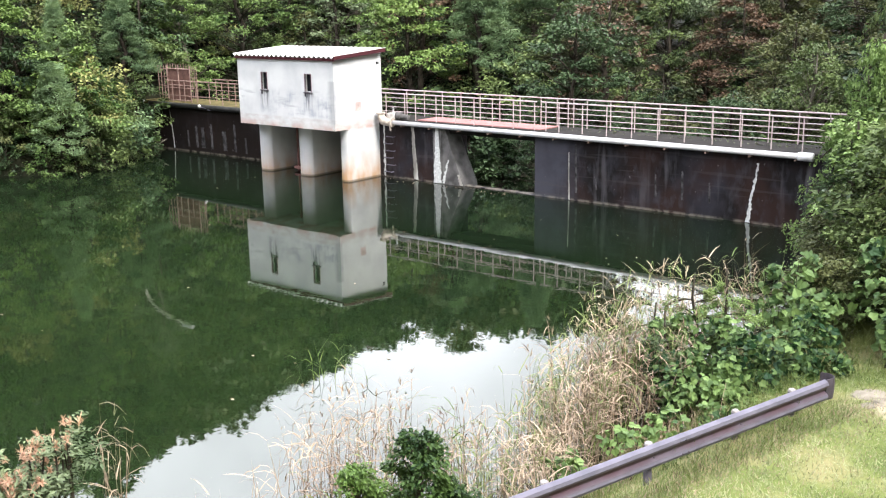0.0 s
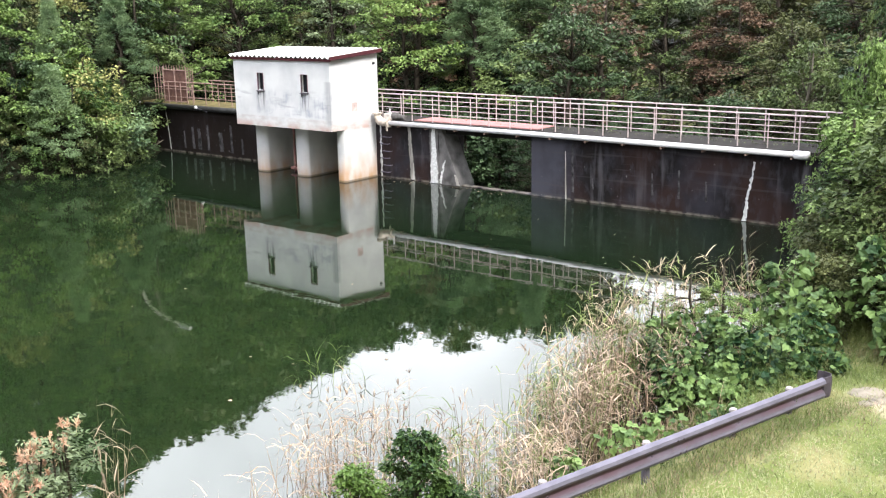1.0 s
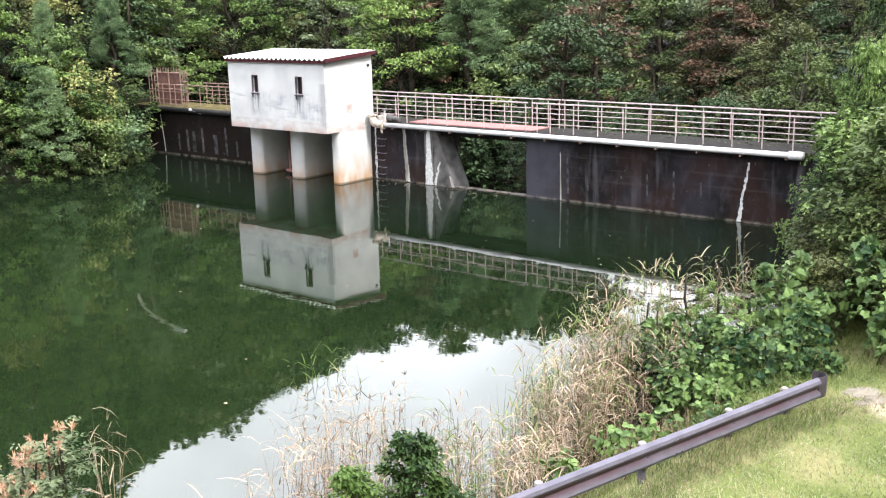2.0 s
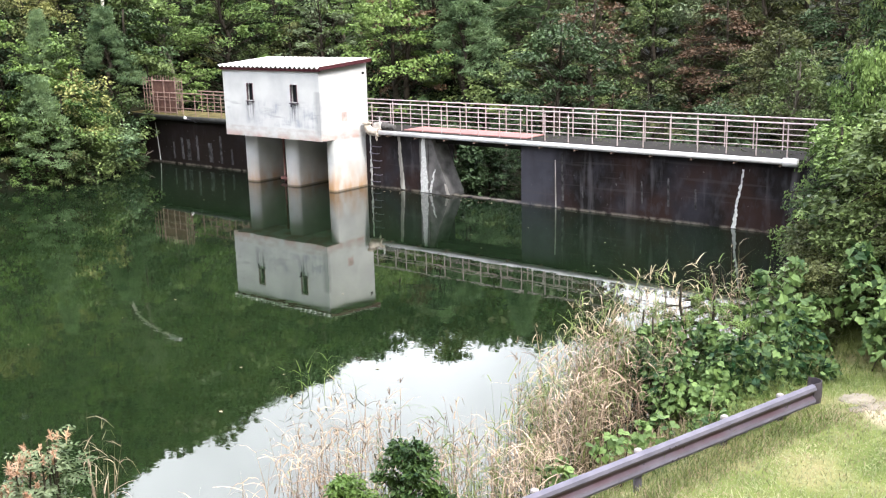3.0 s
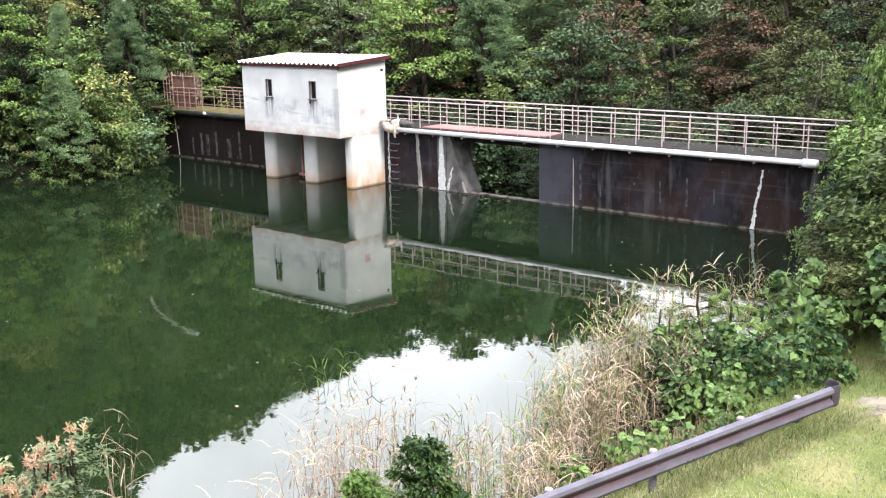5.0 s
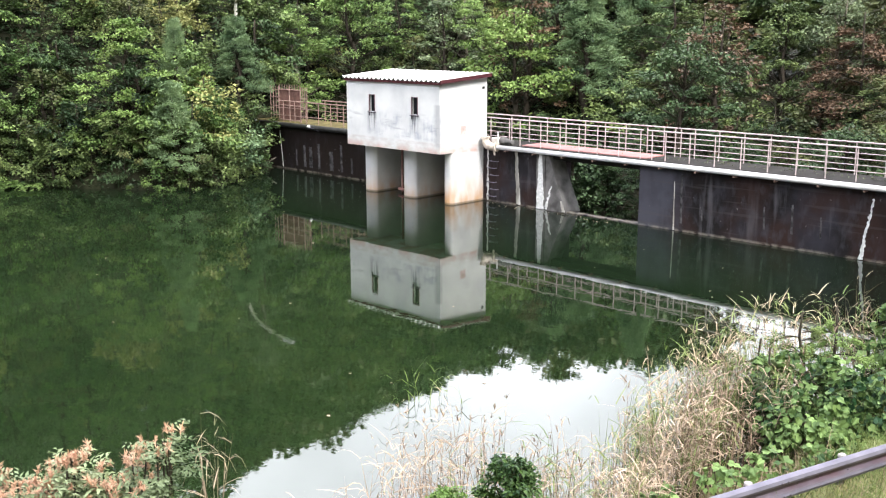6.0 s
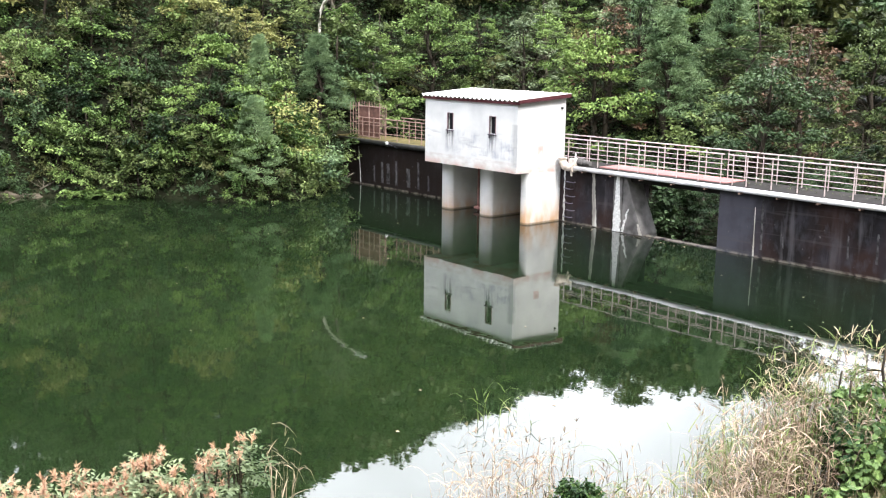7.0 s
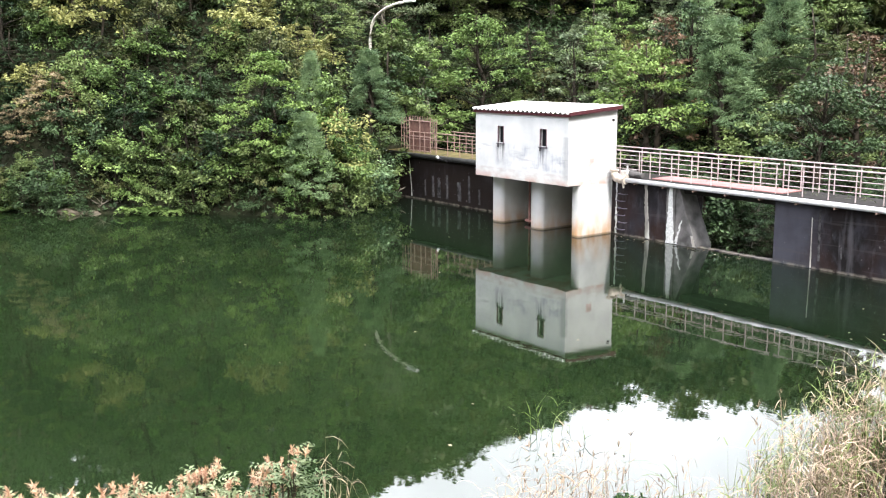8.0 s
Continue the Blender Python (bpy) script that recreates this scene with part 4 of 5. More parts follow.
def along(points, step):
    for (ax, ay), (bx, by) in zip(points, points[1:]):
        ln = math.hypot(bx - ax, by - ay)
        k = max(1, int(ln / step))
        for i in range(k):
            t = (i + rt.random()) / k
            yield ax + (bx - ax) * t, ay + (by - ay) * t


# shrubs along the far shore, leaning over the water
for x, y in along([(-62, 3), (-53.6, 11.7), (-50.6, 14.2), (-46.9, 19.4), (-43.0, 22.2), (-41.9, 25.6), (-44.6, 29.3)], 0.9):
    plant(rt.choice(SHRUBS), x + rt.uniform(-0.7, 0.3), y + rt.uniform(-0.2, 0.6), rt.uniform(0.5, 1.0), rt.uniform(0, 6.28),
          rt.choice(["green", "green", "dark", "bright", "olive"]), "leafy green shrub overhanging the waterline", "shrub", "shore shrubs", 0.45)
for x, y, sc, tint in [(-42.2, 25.0, 0.9, "bright"), (-42.0, 26.2, 0.8, "green"), (-42.6, 27.2, 0.9, "blue"), (-43.4, 28.3, 0.8, "green"), (-44.6, 29.6, 0.7, "dark"), (-45.4, 30.4, 0.9, "green"), (-42.8, 23.4, 0.9, "bright"),
                       (-44.0, 22.2, 0.85, "green"), (-45.6, 21.0, 0.9, "dark"), (-46.8, 33.0, 1.0, "green"), (-48.0, 32.6, 1.2, "dark"), (-49.2, 33.8, 1.2, "green")]:
    plant(rt.choice(SHRUBS), x, y, sc * 1.15, rt.uniform(0, 6.28), tint, "leafy green shrub overhanging the waterline", "shrub", "shore shrubs", 0.35)
for x, y, sc in [(-43.8, 25.2, 0.45)]:
    plant(PINES[0], x, y, sc, rt.uniform(0, 6.28), "blue", group="young pines")
for x, y in [(-41.9, 23.0), (-41.4, 24.2), (-41.2, 25.3), (-41.8, 26.6), (-42.8, 27.8), (-43.8, 29.0), (-43.2, 22.2), (-44.5, 21.0), (-46.0, 19.8), (-47.4, 18.4), (-48.8, 16.6), (-50.3, 14.6), (-51.8, 13.3), (-53.3, 12.0), (-54.8, 10.0), (-56.4, 8.0)]:
    plant(rt.choice(SHRUBS), x - 0.2, y + 0.1, rt.uniform(0.5, 0.75), rt.uniform(0, 6.28), rt.choice(["green", "bright", "green", "olive"]), "low leafy shrub trailing into the water", "shrub", "shore shrubs", 0.3)
# undergrowth between the trees
for i in range(-38, 4):
    for j in range(2, 34):
        x, y = (i + rt.uniform(-0.45, 0.45)) * 2.1, (j + rt.uniform(-0.45, 0.45)) * 2.1
        s = float(outside(VALLEY, np.array(x), np.array(y)))
        az = math.degrees(math.atan2(-x, y))
        if not 0.8 < s < 13 or not 8 < az < 79 or (-47 < x < -44 and 31 < y < 33.5) or rt.random() < (0.33 if x < -44 else 0.6):
            continue
        sc = rt.uniform(0.7, 1.25) * (0.6 if before_lamp(x, y) else 1)
        plant(rt.choice(SHRUBS), x, y, sc, rt.uniform(0, 6.28), rt.choice(["green", "green", "dark", "bright", "olive", "yellow"] if x < -44 else ["green", "dark", "olive"]),
              "leafy undergrowth shrub on the wooded slope", "shrub", "undergrowth", 0.3)
# single trees and shrubs that stand out
for code, x, y, top, _ in ACCENTS:
    proto, tall = {"b": (TWIGGY if code[0] in "RTB" else rt.choice(BROAD), 8.0), "s": (rt.choice(SHRUBS), 2.8), "p": (PINES[1], 8.0), "l": (rt.choice(LAYERED), 8.0)}[code[1]]
    tint = {"Y": "yellow", "B": "tan", "R": "brown", "G": "bright", "P": "blue", "D": "dark", "O": "olive", "T": "grey", "E": "green", "F": "fresh"}[code[0]]
    sc = min(1.7, max(0.9 if code[1] == "s" else 0.35, (top - float(land(x, y)) + (1.2 if code[1] != "s" else 0.4)) / tall))
    kind = "shrub" if code[1] == "s" else "tree"
    one = plant(proto, x, y, sc, rt.uniform(0, 6.28), tint, "leafy shrub on the wooded slope" if kind == "shrub" else "", kind, sink=0.3)
    if code[1] == "p":
        one.scale = (sc * 1.3, sc * 1.3, sc)

# the ridge line of the woods
for k in range(31):
    az = 30.5 + k * 0.97 + rt.uniform(-0.3, 0.3)
    x, y = -70 * math.sin(radians(az)), 70 * math.cos(radians(az))
    room = canopy_limit(x, y) - float(land(x, y)) + rt.uniform(-2.2, 0.8)
    plant(rt.choice(FAR + [TWIGGY] if 45 < az < 53 else FAR), x, y, max(0.35, room / 9.0), rt.uniform(0, 6.28), rt.choice(["green", "olive", "grey", "dark"]), sink=0.3)
for x, y, sc in [(-52.6, 43.6, 1.0), (-53.6, 42.0, 1.05), (-55.0, 40.6, 1.05), (-56.2, 42.4, 1.1)]:
    plant(FAR[0], x, y, min(sc, (canopy_limit(x, y) - float(land(x, y))) / 9.0), rt.uniform(0, 6.28), "green", sink=0.4)

# creeping ground cover on the slope, dark leaf painting the gaps' shade
gr = np.random.default_rng(21)
gxy = np.stack([gr.uniform(-68, 0, 190000), gr.uniform(3, 52, 190000)], 1)
gs = outside(VALLEY, gxy[:, 0], gxy[:, 1])
ga = np.degrees(np.arctan2(-gxy[:, 0], gxy[:, 1]))
keep = (gs > -0.2) & (gs < 20) & (ga > 10) & (ga < 79) & ~((gxy[:, 0] > -47) & (gxy[:, 0] < -41) & (gxy[:, 1] > 30.5) & (gxy[:, 1] < 33.3))
gxy = gxy[keep]
gc = np.concatenate([gxy, (land(gxy[:, 0], gxy[:, 1]) + gr.uniform(0.05, 0.45, len(gxy)))[:, None]], 1)
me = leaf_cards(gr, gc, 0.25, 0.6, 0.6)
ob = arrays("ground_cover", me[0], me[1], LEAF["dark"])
tagged(ob, "creeping leaves covering the wooded slope, darkened as shade between the trees", "ground cover", "", "stuff")
# unseen woods on slopes round the rest of the lake, blocking sky light
for k in range(400):
    x, y = rt.uniform(-120, 60), rt.uniform(-105, 40)
    s = float(outside(VALLEY, np.array(x), np.array(y)))
    az = math.degrees(math.atan2(-x, y))
    if 1.5 < s < 34 and not -5 < az < 84 and rt.random() < 0.28:
        plant(rt.choice(FAR), x, y, rt.uniform(1.2, 1.7), rt.uniform(0, 6.28), rt.choice(["green", "dark", "olive"]), sink=0.4)
# shrubs below and behind the dam; dark leaf paints in the shade
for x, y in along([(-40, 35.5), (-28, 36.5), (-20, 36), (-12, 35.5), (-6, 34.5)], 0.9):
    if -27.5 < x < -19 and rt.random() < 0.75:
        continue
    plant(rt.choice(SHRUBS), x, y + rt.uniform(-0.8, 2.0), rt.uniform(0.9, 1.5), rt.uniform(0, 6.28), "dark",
          "leafy shrub behind the dam, shade put into its dark leaves", "shrub", "shrubs behind the dam", 0.2)

# Trees added to block light over the notch; dark leaf paints its shade.
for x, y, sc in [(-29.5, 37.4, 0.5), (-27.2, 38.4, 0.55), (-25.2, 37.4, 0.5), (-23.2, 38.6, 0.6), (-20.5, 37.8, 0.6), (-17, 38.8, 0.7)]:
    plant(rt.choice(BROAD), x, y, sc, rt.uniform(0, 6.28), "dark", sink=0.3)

# bank bushes beside the dam's end
for x, y, sc, tint in [(-6.3, 18.9, 0.65, "olive"), (-5.4, 20.2, 1.0, "green"), (-6.3, 21.2, 0.9, "olive"), (-6.6, 22.8, 0.95, "green"), (-5.9, 23.2, 1.3, "bright"), (-6.7, 25.0, 0.9, "dark"),
                       (-6.4, 26.6, 1.3, "bright"), (-7.2, 27.8, 1.0, "dark"), (-7.0, 29.6, 1.1, "green"), (-4.6, 19.8, 1.0, "olive"), (-4.6, 22.0, 1.5, "green"), (-3.2, 20.6, 1.3, "dark")]:
    plant(rt.choice(FINE), x, y, sc, rt.uniform(0, 6.28), tint, "dense small-leaved shrub on the bank by the dam", "shrub", "bank bushes", 0.2)
for x, y, sc, tint in [(-5.6, 24.8, 1.6, "bright"), (-4.9, 21.4, 1.5, "green"), (-4.5, 25.6, 1.7, "bright"), (-5.7, 30.5, 1.8, "green"), (-3.3, 23.6, 2.0, "yellow"), (-5.6, 33.5, 1.8, "dark"), (-4.2, 33.5, 2.4, "green"), (-3.0, 27.5, 2.5, "olive"), (-6.9, 31.6, 1.6, "green"), (-6.4, 29.8, 1.4, "bright"), (-6.3, 33.4, 2.2, "dark")]:
    plant(rt.choice(FINE), x, y, sc, rt.uniform(0, 6.28), tint, "leafy bank tree leaning towards the walkway", "tree", "bank trees", 0.2)
for x, y, sc, tint in [(-6.4, 26.4, 1.1, "green"), (-5.2, 22.6, 1.1, "dark"), (-4.6, 20.6, 1.2, "green"), (-4.1, 19.6, 1.0, "green"), (-5.7, 28.6, 1.2, "grey"), (-4.2, 21.2, 1.35, "yellow")]:
    plant(SPRAY, x, y, sc, rt.uniform(0, 6.28), tint, "young tree with drooping leafy sprays on the bank", "tree", "bank trees", 0.2)
for x, y, sc, tint, tall in [(-8.1, 28.6, 1.0, "dark", 1.75), (-7.6, 26.2, 0.95, "bright", 1.7), (-7.1, 24.4, 0.9, "bright", 1.8), (-6.8, 22.8, 0.8, "dark", 1.4), (-8.9, 33.8, 1.1, "green", 1.9), (-7.5, 25.2, 0.6, "yellow", 2.3)]:
    plant(SPRAY, x, y, sc, rt.uniform(0, 6.28), tint, "slender leafy tree leaning out over the dam's end", "tree", "bank trees", 0.2, stretch=tall)
for x, y, sc, tint, tall in [(-6.9, 24.3, 0.85, "bright", 2.5), (-7.15, 26.4, 0.85, "green", 2.3), (-8.2, 33.6, 1.2, "dark", 2.4)]:
    plant(rt.choice(FINE), x, y, sc, rt.uniform(0, 6.28), tint, "tall narrow leafy tree on the bank by the dam", "tree", "bank trees", 0.2, stretch=tall)


# ---- reeds ----
def ribbons(start, direction, length, width, droop, seg=3, r=rng):
    """Narrow blades that bend down: start, direction (n, 3), length, width, droop (n)."""
    n = len(start)
    side = unit(np.cross(direction, np.array([0, 0, 1.0]) + r.normal(0, 0.25, (n, 3))))
    rows = []
    for k in range(seg + 1):
        t = k / seg
        p = start + direction * (length * t)[:, None]
        p[:, 2] -= droop * length * t * t
        w = width * (0.6 + 0.8 * t) * (1 - t) if k else width * 0.6
        if k == seg:
            rows.append(p[:, None])
        else:
            rows.append(np.stack([p - side * w[:, None] / 2, p + side * w[:, None] / 2], 1))
    v = np.concatenate(rows, 1)
    m = v.shape[1]
    f = []
    for k in range(seg - 1):
        f += [[2 * k, 2 * k + 1, 2 * k + 3], [2 * k, 2 * k + 3, 2 * k + 2]]
    f.append([2 * seg - 2, 2 * seg - 1, 2 * seg])
    f = (np.arange(n)[:, None, None] * m + np.array(f)).reshape(-1, 3)
    return v.reshape(-1, 3), f


def reeds(base, tall, blades, r, plume=0.3):
    """Stalks with drooping blades and some feathery heads."""
    n = len(base)
    lean = np.concatenate([r.normal(0, 0.13, (n, 2)), np.ones((n, 1))], 1)
    lean = unit(lean)
    out = [ribbons(base, lean, tall, np.full(n, 0.022), np.full(n, 0.03), 3, r)]
    for k in range(blades):
        t = r.uniform(0.3, 0.97, n)
        st = base + lean * (tall * t)[:, None]
        st[:, 2] -= 0.03 * tall * t * t
        az = r.uniform(0, 6.283, n)
        d = unit(np.stack([np.cos(az), np.sin(az), r.uniform(0.4, 1.5, n)], 1))
        out.append(ribbons(st, d, r.uniform(0.25, 0.65, n), r.uniform(0.016, 0.034, n), r.uniform(0.15, 1.3, n), 3, r))
    pick = r.random(n) < plume
    if pick.any():
        for k in range(5):
            st = (base + lean * tall[:, None] * 0.96)[pick]
            d = unit(lean[pick] + r.normal(0, 0.22, (pick.sum(), 3)))
            out.append(ribbons(st, d, r.uniform(0.12, 0.28, len(st)), np.full(len(st), 0.022), r.uniform(0.2, 0.8, len(st)), 2, r))
    vs, fs, b = [], [], 0
    for v, f in out:
        vs.append(v)
        fs.append(f + b)
        b += len(v)
    return np.concatenate(vs), np.concatenate(fs)


def scatter(r, count, a, b, spread, bunch=0.0):
    """Points along a line a to b, spread to either side, drawn together into bunches."""
    t = r.random(count)
    if bunch:
        hubs = r.random(max(3, count // 14))
        t = np.clip(hubs[r.integers(0, len(hubs), count)] + r.normal(0, 0.03, count), 0, 1)
    p = np.array(a)[None] * (1 - t[:, None]) + np.array(b)[None] * t[:, None]
    p = p + r.normal(0, spread, (count, 2))
    z = np.maximum(land(p[:, 0], p[:, 1]), -0.35)
    return np.concatenate([p, z[:, None]], 1)


def stuff(name, vf, mat, label, category):
    return tagged(arrays(name, vf[0], vf[1], mat), label, category, "", "stuff")


def merge(*sets):
    vs, fs, b = [], [], 0
    for v, f in sets:
        vs.append(v)
        fs.append(f + b)
        b += len(v)
    return np.concatenate(vs), np.concatenate(fs)


def reed_zone(count, a, b, spread, lo, hi, blades, plume, bunch=0.0):
    base = scatter(rng, count, a, b, spread, bunch)
    return reeds(base, rng.uniform(lo, hi, count) + np.minimum(0.0, base[:, 2]) * -1, blades, rng, plume)


stuff("dry_reeds", merge(
    reed_zone(230, (-7.7, 12.2), (-8.4, 15.6), 0.28, 1.3, 2.3, 7, 0.35),
    reed_zone(85, (-8.5, 15.2), (-7.2, 17.6), 0.30, 1.9, 2.7, 8, 0.12),
    reed_zone(80, (-7.6, 10.2), (-7.7, 12.2), 0.35, 0.9, 1.6, 6, 0.2),
    reed_zone(60, (-10.5, 9.4), (-9.9, 10.6), 0.28, 0.9, 1.9, 6, 0.35),
    reed_zone(60, (-10.2, 9.0), (-8.8, 10.6), 0.38, 0.6, 1.5, 5, 0.2),
    reed_zone(25, (-9.0, 10.4), (-7.9, 11.8), 0.35, 0.8, 1.6, 6, 0.2),
    reed_zone(50, (-9.2, 10.6), (-8.2, 12.4), 0.30, 0.9, 1.6, 4, 0.1),
    reed_zone(13, (-12.00, 7.03), (-11.90, 7.13), 0.06, 1.3, 2.1, 4, 0.1),
    reed_zone(80, (-7.5, 13.6), (-7.4, 16.2), 0.22, 1.0, 1.9, 6, 0.3),
    reed_zone(14, (-10.9, 7.6), (-10.3, 8.2), 0.25, 0.5, 1.0, 2, 0.0)), LEAF["straw"], "dry straw-coloured reeds standing in the shallow margin", "reeds")
stuff("green_reeds", merge(
    reed_zone(150, (-7.8, 12.2), (-8.5, 15.6), 0.38, 1.2, 2.2, 6, 0.1),
    reed_zone(95, (-8.7, 15.0), (-7.2, 17.8), 0.36, 1.8, 2.7, 9, 0.05),
    reed_zone(9, (-13.6, 12.6), (-13.2, 13.2), 0.2, 0.5, 1.0, 4, 0.0),
    reed_zone(60, (-7.8, 10.2), (-8.2, 12.5), 0.40, 0.8, 1.5, 5, 0.1),
    reed_zone(40, (-9.6, 9.6), (-8.4, 11.4), 0.45, 0.7, 1.5, 4, 0.1),
    reed_zone(34, (-9.6, 12.5), (-9.2, 16.0), 0.25, 0.5, 1.1, 4, 0.0, 1)), LEAF["reed"], "green reed blades mixed into the dry reeds", "reeds")


# ---- grass ----
def grass(count, a, b, spread, lo, hi, width, r=rng):
    t = r.random(count)
    p = np.array(a)[None] * (1 - t[:, None]) + np.array(b)[None] * t[:, None] + r.uniform(-1, 1, (count, 2)) * np.array(spread)
    base = np.concatenate([p, land(p[:, 0], p[:, 1])[:, None] - 0.01], 1)
    d = unit(np.concatenate([r.normal(0, 0.5, (count, 2)), np.ones((count, 1))], 1))
    return ribbons(base, d, r.uniform(lo, hi, count), np.full(count, width), r.uniform(0.1, 0.9, count), 2, r)


stuff("lawn_grass", grass(30000, (-4.2, 8.5), (-3.6, 18.5), (2.2, 0.6), 0.06, 0.17, 0.015), LEAF["grass"], "short yellow-green grass on the bank", "grass")
stuff("tall_grass", merge(
    grass(2600, (-7.0, 9.0), (-5.6, 16.0), (0.7, 0.4), 0.25, 0.75, 0.012),
    grass(1200, (-5.9, 9.5), (-4.5, 15.6), (0.25, 0.3), 0.15, 0.4, 0.011),
    grass(2600, (-6.5, 8.2), (-4.6, 15.4), (0.28, 0.2), 0.12, 0.36, 0.010),
    grass(2200, (-6.6, 15.5), (-4.6, 19.0), (1.4, 0.8), 0.25, 0.7, 0.012)), LEAF["reed"], "tall uncut grass along the guardrail", "grass")
stuff("dry_grass", merge(
    grass(1700, (-7.6, 9.0), (-6.6, 14.5), (0.6, 0.4), 0.3, 0.9, 0.013),
    grass(500, (-5.6, 10.5), (-4.9, 15.0), (0.35, 0.3), 0.1, 0.3, 0.011),
    grass(1300, (-6.5, 8.2), (-4.5, 15.6), (0.3, 0.2), 0.08, 0.28, 0.010),
    grass(2600, (-5.9, 9.0), (-4.2, 15.4), (0.4, 0.3), 0.04, 0.13, 0.012),
    grass(1500, (-4.6, 9.5), (-3.4, 15.0), (0.7, 0.3), 0.05, 0.12, 0.012),
    grass(900, (-4.5, 15.3), (-3.4, 16.6), (0.5, 0.4), 0.06, 0.2, 0.011)), LEAF["straw"], "dry pale grass tufts beside the guardrail", "grass")


# ---- broad vine leaves ----
def heart_leaves(r, centre, size, facing):
    n = len(centre)
    up = unit(facing + r.normal(0, 0.75, (n, 3)))
    d = r.normal(0, 1, (n, 3)) - [0, 0, 0.9]
    d = unit(d - up * (d * up).sum(1, keepdims=True))
    side = np.cross(up, d)
    s = size * r.uniform(0.5, 1.6, (n, 1))
    rows = []
    for a, b, c in ((-0.32, 0, 0), (-0.44, 0.30, 0.06), (0.03, 0.50, 0.05), (0.22, 0.29, 0.03), (0.68, 0, -0.14), (0.22, -0.29, 0.03), (0.03, -0.50, 0.05), (-0.44, -0.30, 0.06)):
        rows.append(centre + d * s * a + side * s * b + up * s * c)
    v = np.stack(rows, 1).reshape(-1, 3)
    f = []
    for k in range(1, 7):
        f.append([0, k, k + 1])
    return v, (np.arange(n)[:, None, None] * 8 + np.array(f)).reshape(-1, 3)


def vine_bush(name, lobes, count, size, seed, label, stems=10):
    r = np.random.default_rng(seed)
    root = thing(name, label, "bush", "vine bushes")
    cx = np.array(lobes)
    extra = cx[r.integers(0, len(cx), 3 * len(cx))].copy()
    dirs = unit(r.normal(0, 1, (len(extra), 3)))
    dirs[:, 2] = np.abs(dirs[:, 2])
    extra[:, :3] += dirs * extra[:, 3:6] * 0.85
    extra[:, 3:6] *= r.uniform(0.2, 0.42, (len(extra), 1))
    cx = np.concatenate([cx, cx, cx, extra])
    k = r.integers(0, len(cx), count)
    q = unit(r.normal(0, 1, (count, 3)))
    q[:, 2] = np.abs(q[:, 2]) * 0.9 + 0.02 * r.random(count)
    rad = (r.random((count, 1)) ** 0.35) * r.uniform(0.85, 1.12, (count, 1))
    c = cx[k, :3] + q * rad * cx[k, 3:6]
    c[:, 2] = np.maximum(c[:, 2], land(c[:, 0], c[:, 1]) + 0.03)
    v, f = heart_leaves(r, c, size, q * 0.7 + np.array([0.1, -0.35, 0.6]))
    arrays("foliage", v, f, LEAF["vine"], root)
    for i in range(stems):
        b = cx[r.integers(0, len(cx))]
        tip = b[:3] + unit(r.normal(0, 1, 3)) * b[3:6] * 0.95
        tip[2] = b[2] + abs(tip[2] - b[2])
        bm = bmesh.new()
        wood(bm, (b[0] + r.normal(0, 0.2), b[1] + r.normal(0, 0.2), float(land(b[0], b[1])) - 0.05), tip, 0.018, 0.006, r, 0.15, 5, 4)
        part("stem", bm, BARK, root)
    return root


vine_bush("vine_bush", [(-7.6, 15.2, 0.7, 0.5, 0.6, 1.2), (-7.1, 15.8, 0.8, 0.7, 0.8, 1.3), (-6.6, 15.7, 0.8, 0.7, 0.8, 1.15), (-6.3, 15.0, 0.6, 0.5, 0.6, 0.8), (-6.0, 16.2, 0.8, 0.65, 0.8, 1.1), (-5.6, 17.0, 0.8, 0.6, 0.7, 1.1), (-7.1, 14.7, 0.6, 0.5, 0.5, 1.0)], 4300, 0.096, 3,
          "mound of broad bright green vine leaves beside the guardrail", 30)
vine_bush("vine_bush", [(-6.5, 17.6, 1.3, 0.6, 0.6, 1.2), (-6.2, 18.4, 1.1, 0.8, 0.9, 1.2), (-4.9, 18.4, 1.3, 0.8, 0.7, 1.7), (-4.3, 18.0, 1.1, 0.6, 0.6, 1.3)], 1300, 0.13, 4, "broad-leaved vine climbing the bank bushes", 10)
vine_bush("vine_bush", [(-6.75, 12.3, 0.7, 0.35, 0.4, 0.5), (-6.5, 13.2, 0.7, 0.3, 0.5, 0.45), (-7.1, 11.2, 0.6, 0.35, 0.4, 0.45), (-6.0, 14.0, 0.7, 0.3, 0.5, 0.5)], 300, 0.10, 5, "low yellow-green vine shoots among dry grass", 8)
for x, y, sc, tint in [(-7.9, 15.5, 0.50, "green"), (-7.5, 15.2, 0.48, "grey"), (-7.5, 16.2, 0.58, "green"), (-7.0, 16.6, 0.55, "bright")]:
    plant(SPRAY, x, y, sc, rt.uniform(0, 6.28), tint, "fine-leaved green shrub tangled with reeds", "shrub", "shore bushes", 0.1, stretch=1.15)

# dark evergreen bush and pale shrub near the water
NEARBUSH = make_tree("shrub", 71, 1.85, 0.50, 90, 85, 0.06, "shrub", 0.27)
plant(NEARBUSH, -6.55, 7.45, 1.0, 0.4, "evergreen", "compact dark green evergreen bush by the reeds", "shrub", "shore bushes", 0.1, stretch=1.12)
plant(NEARBUSH, -6.25, 7.75, 0.8, 2.2, "evergreen", "compact dark green evergreen bush by the reeds", "shrub", "shore bushes", 0.1, stretch=0.95)
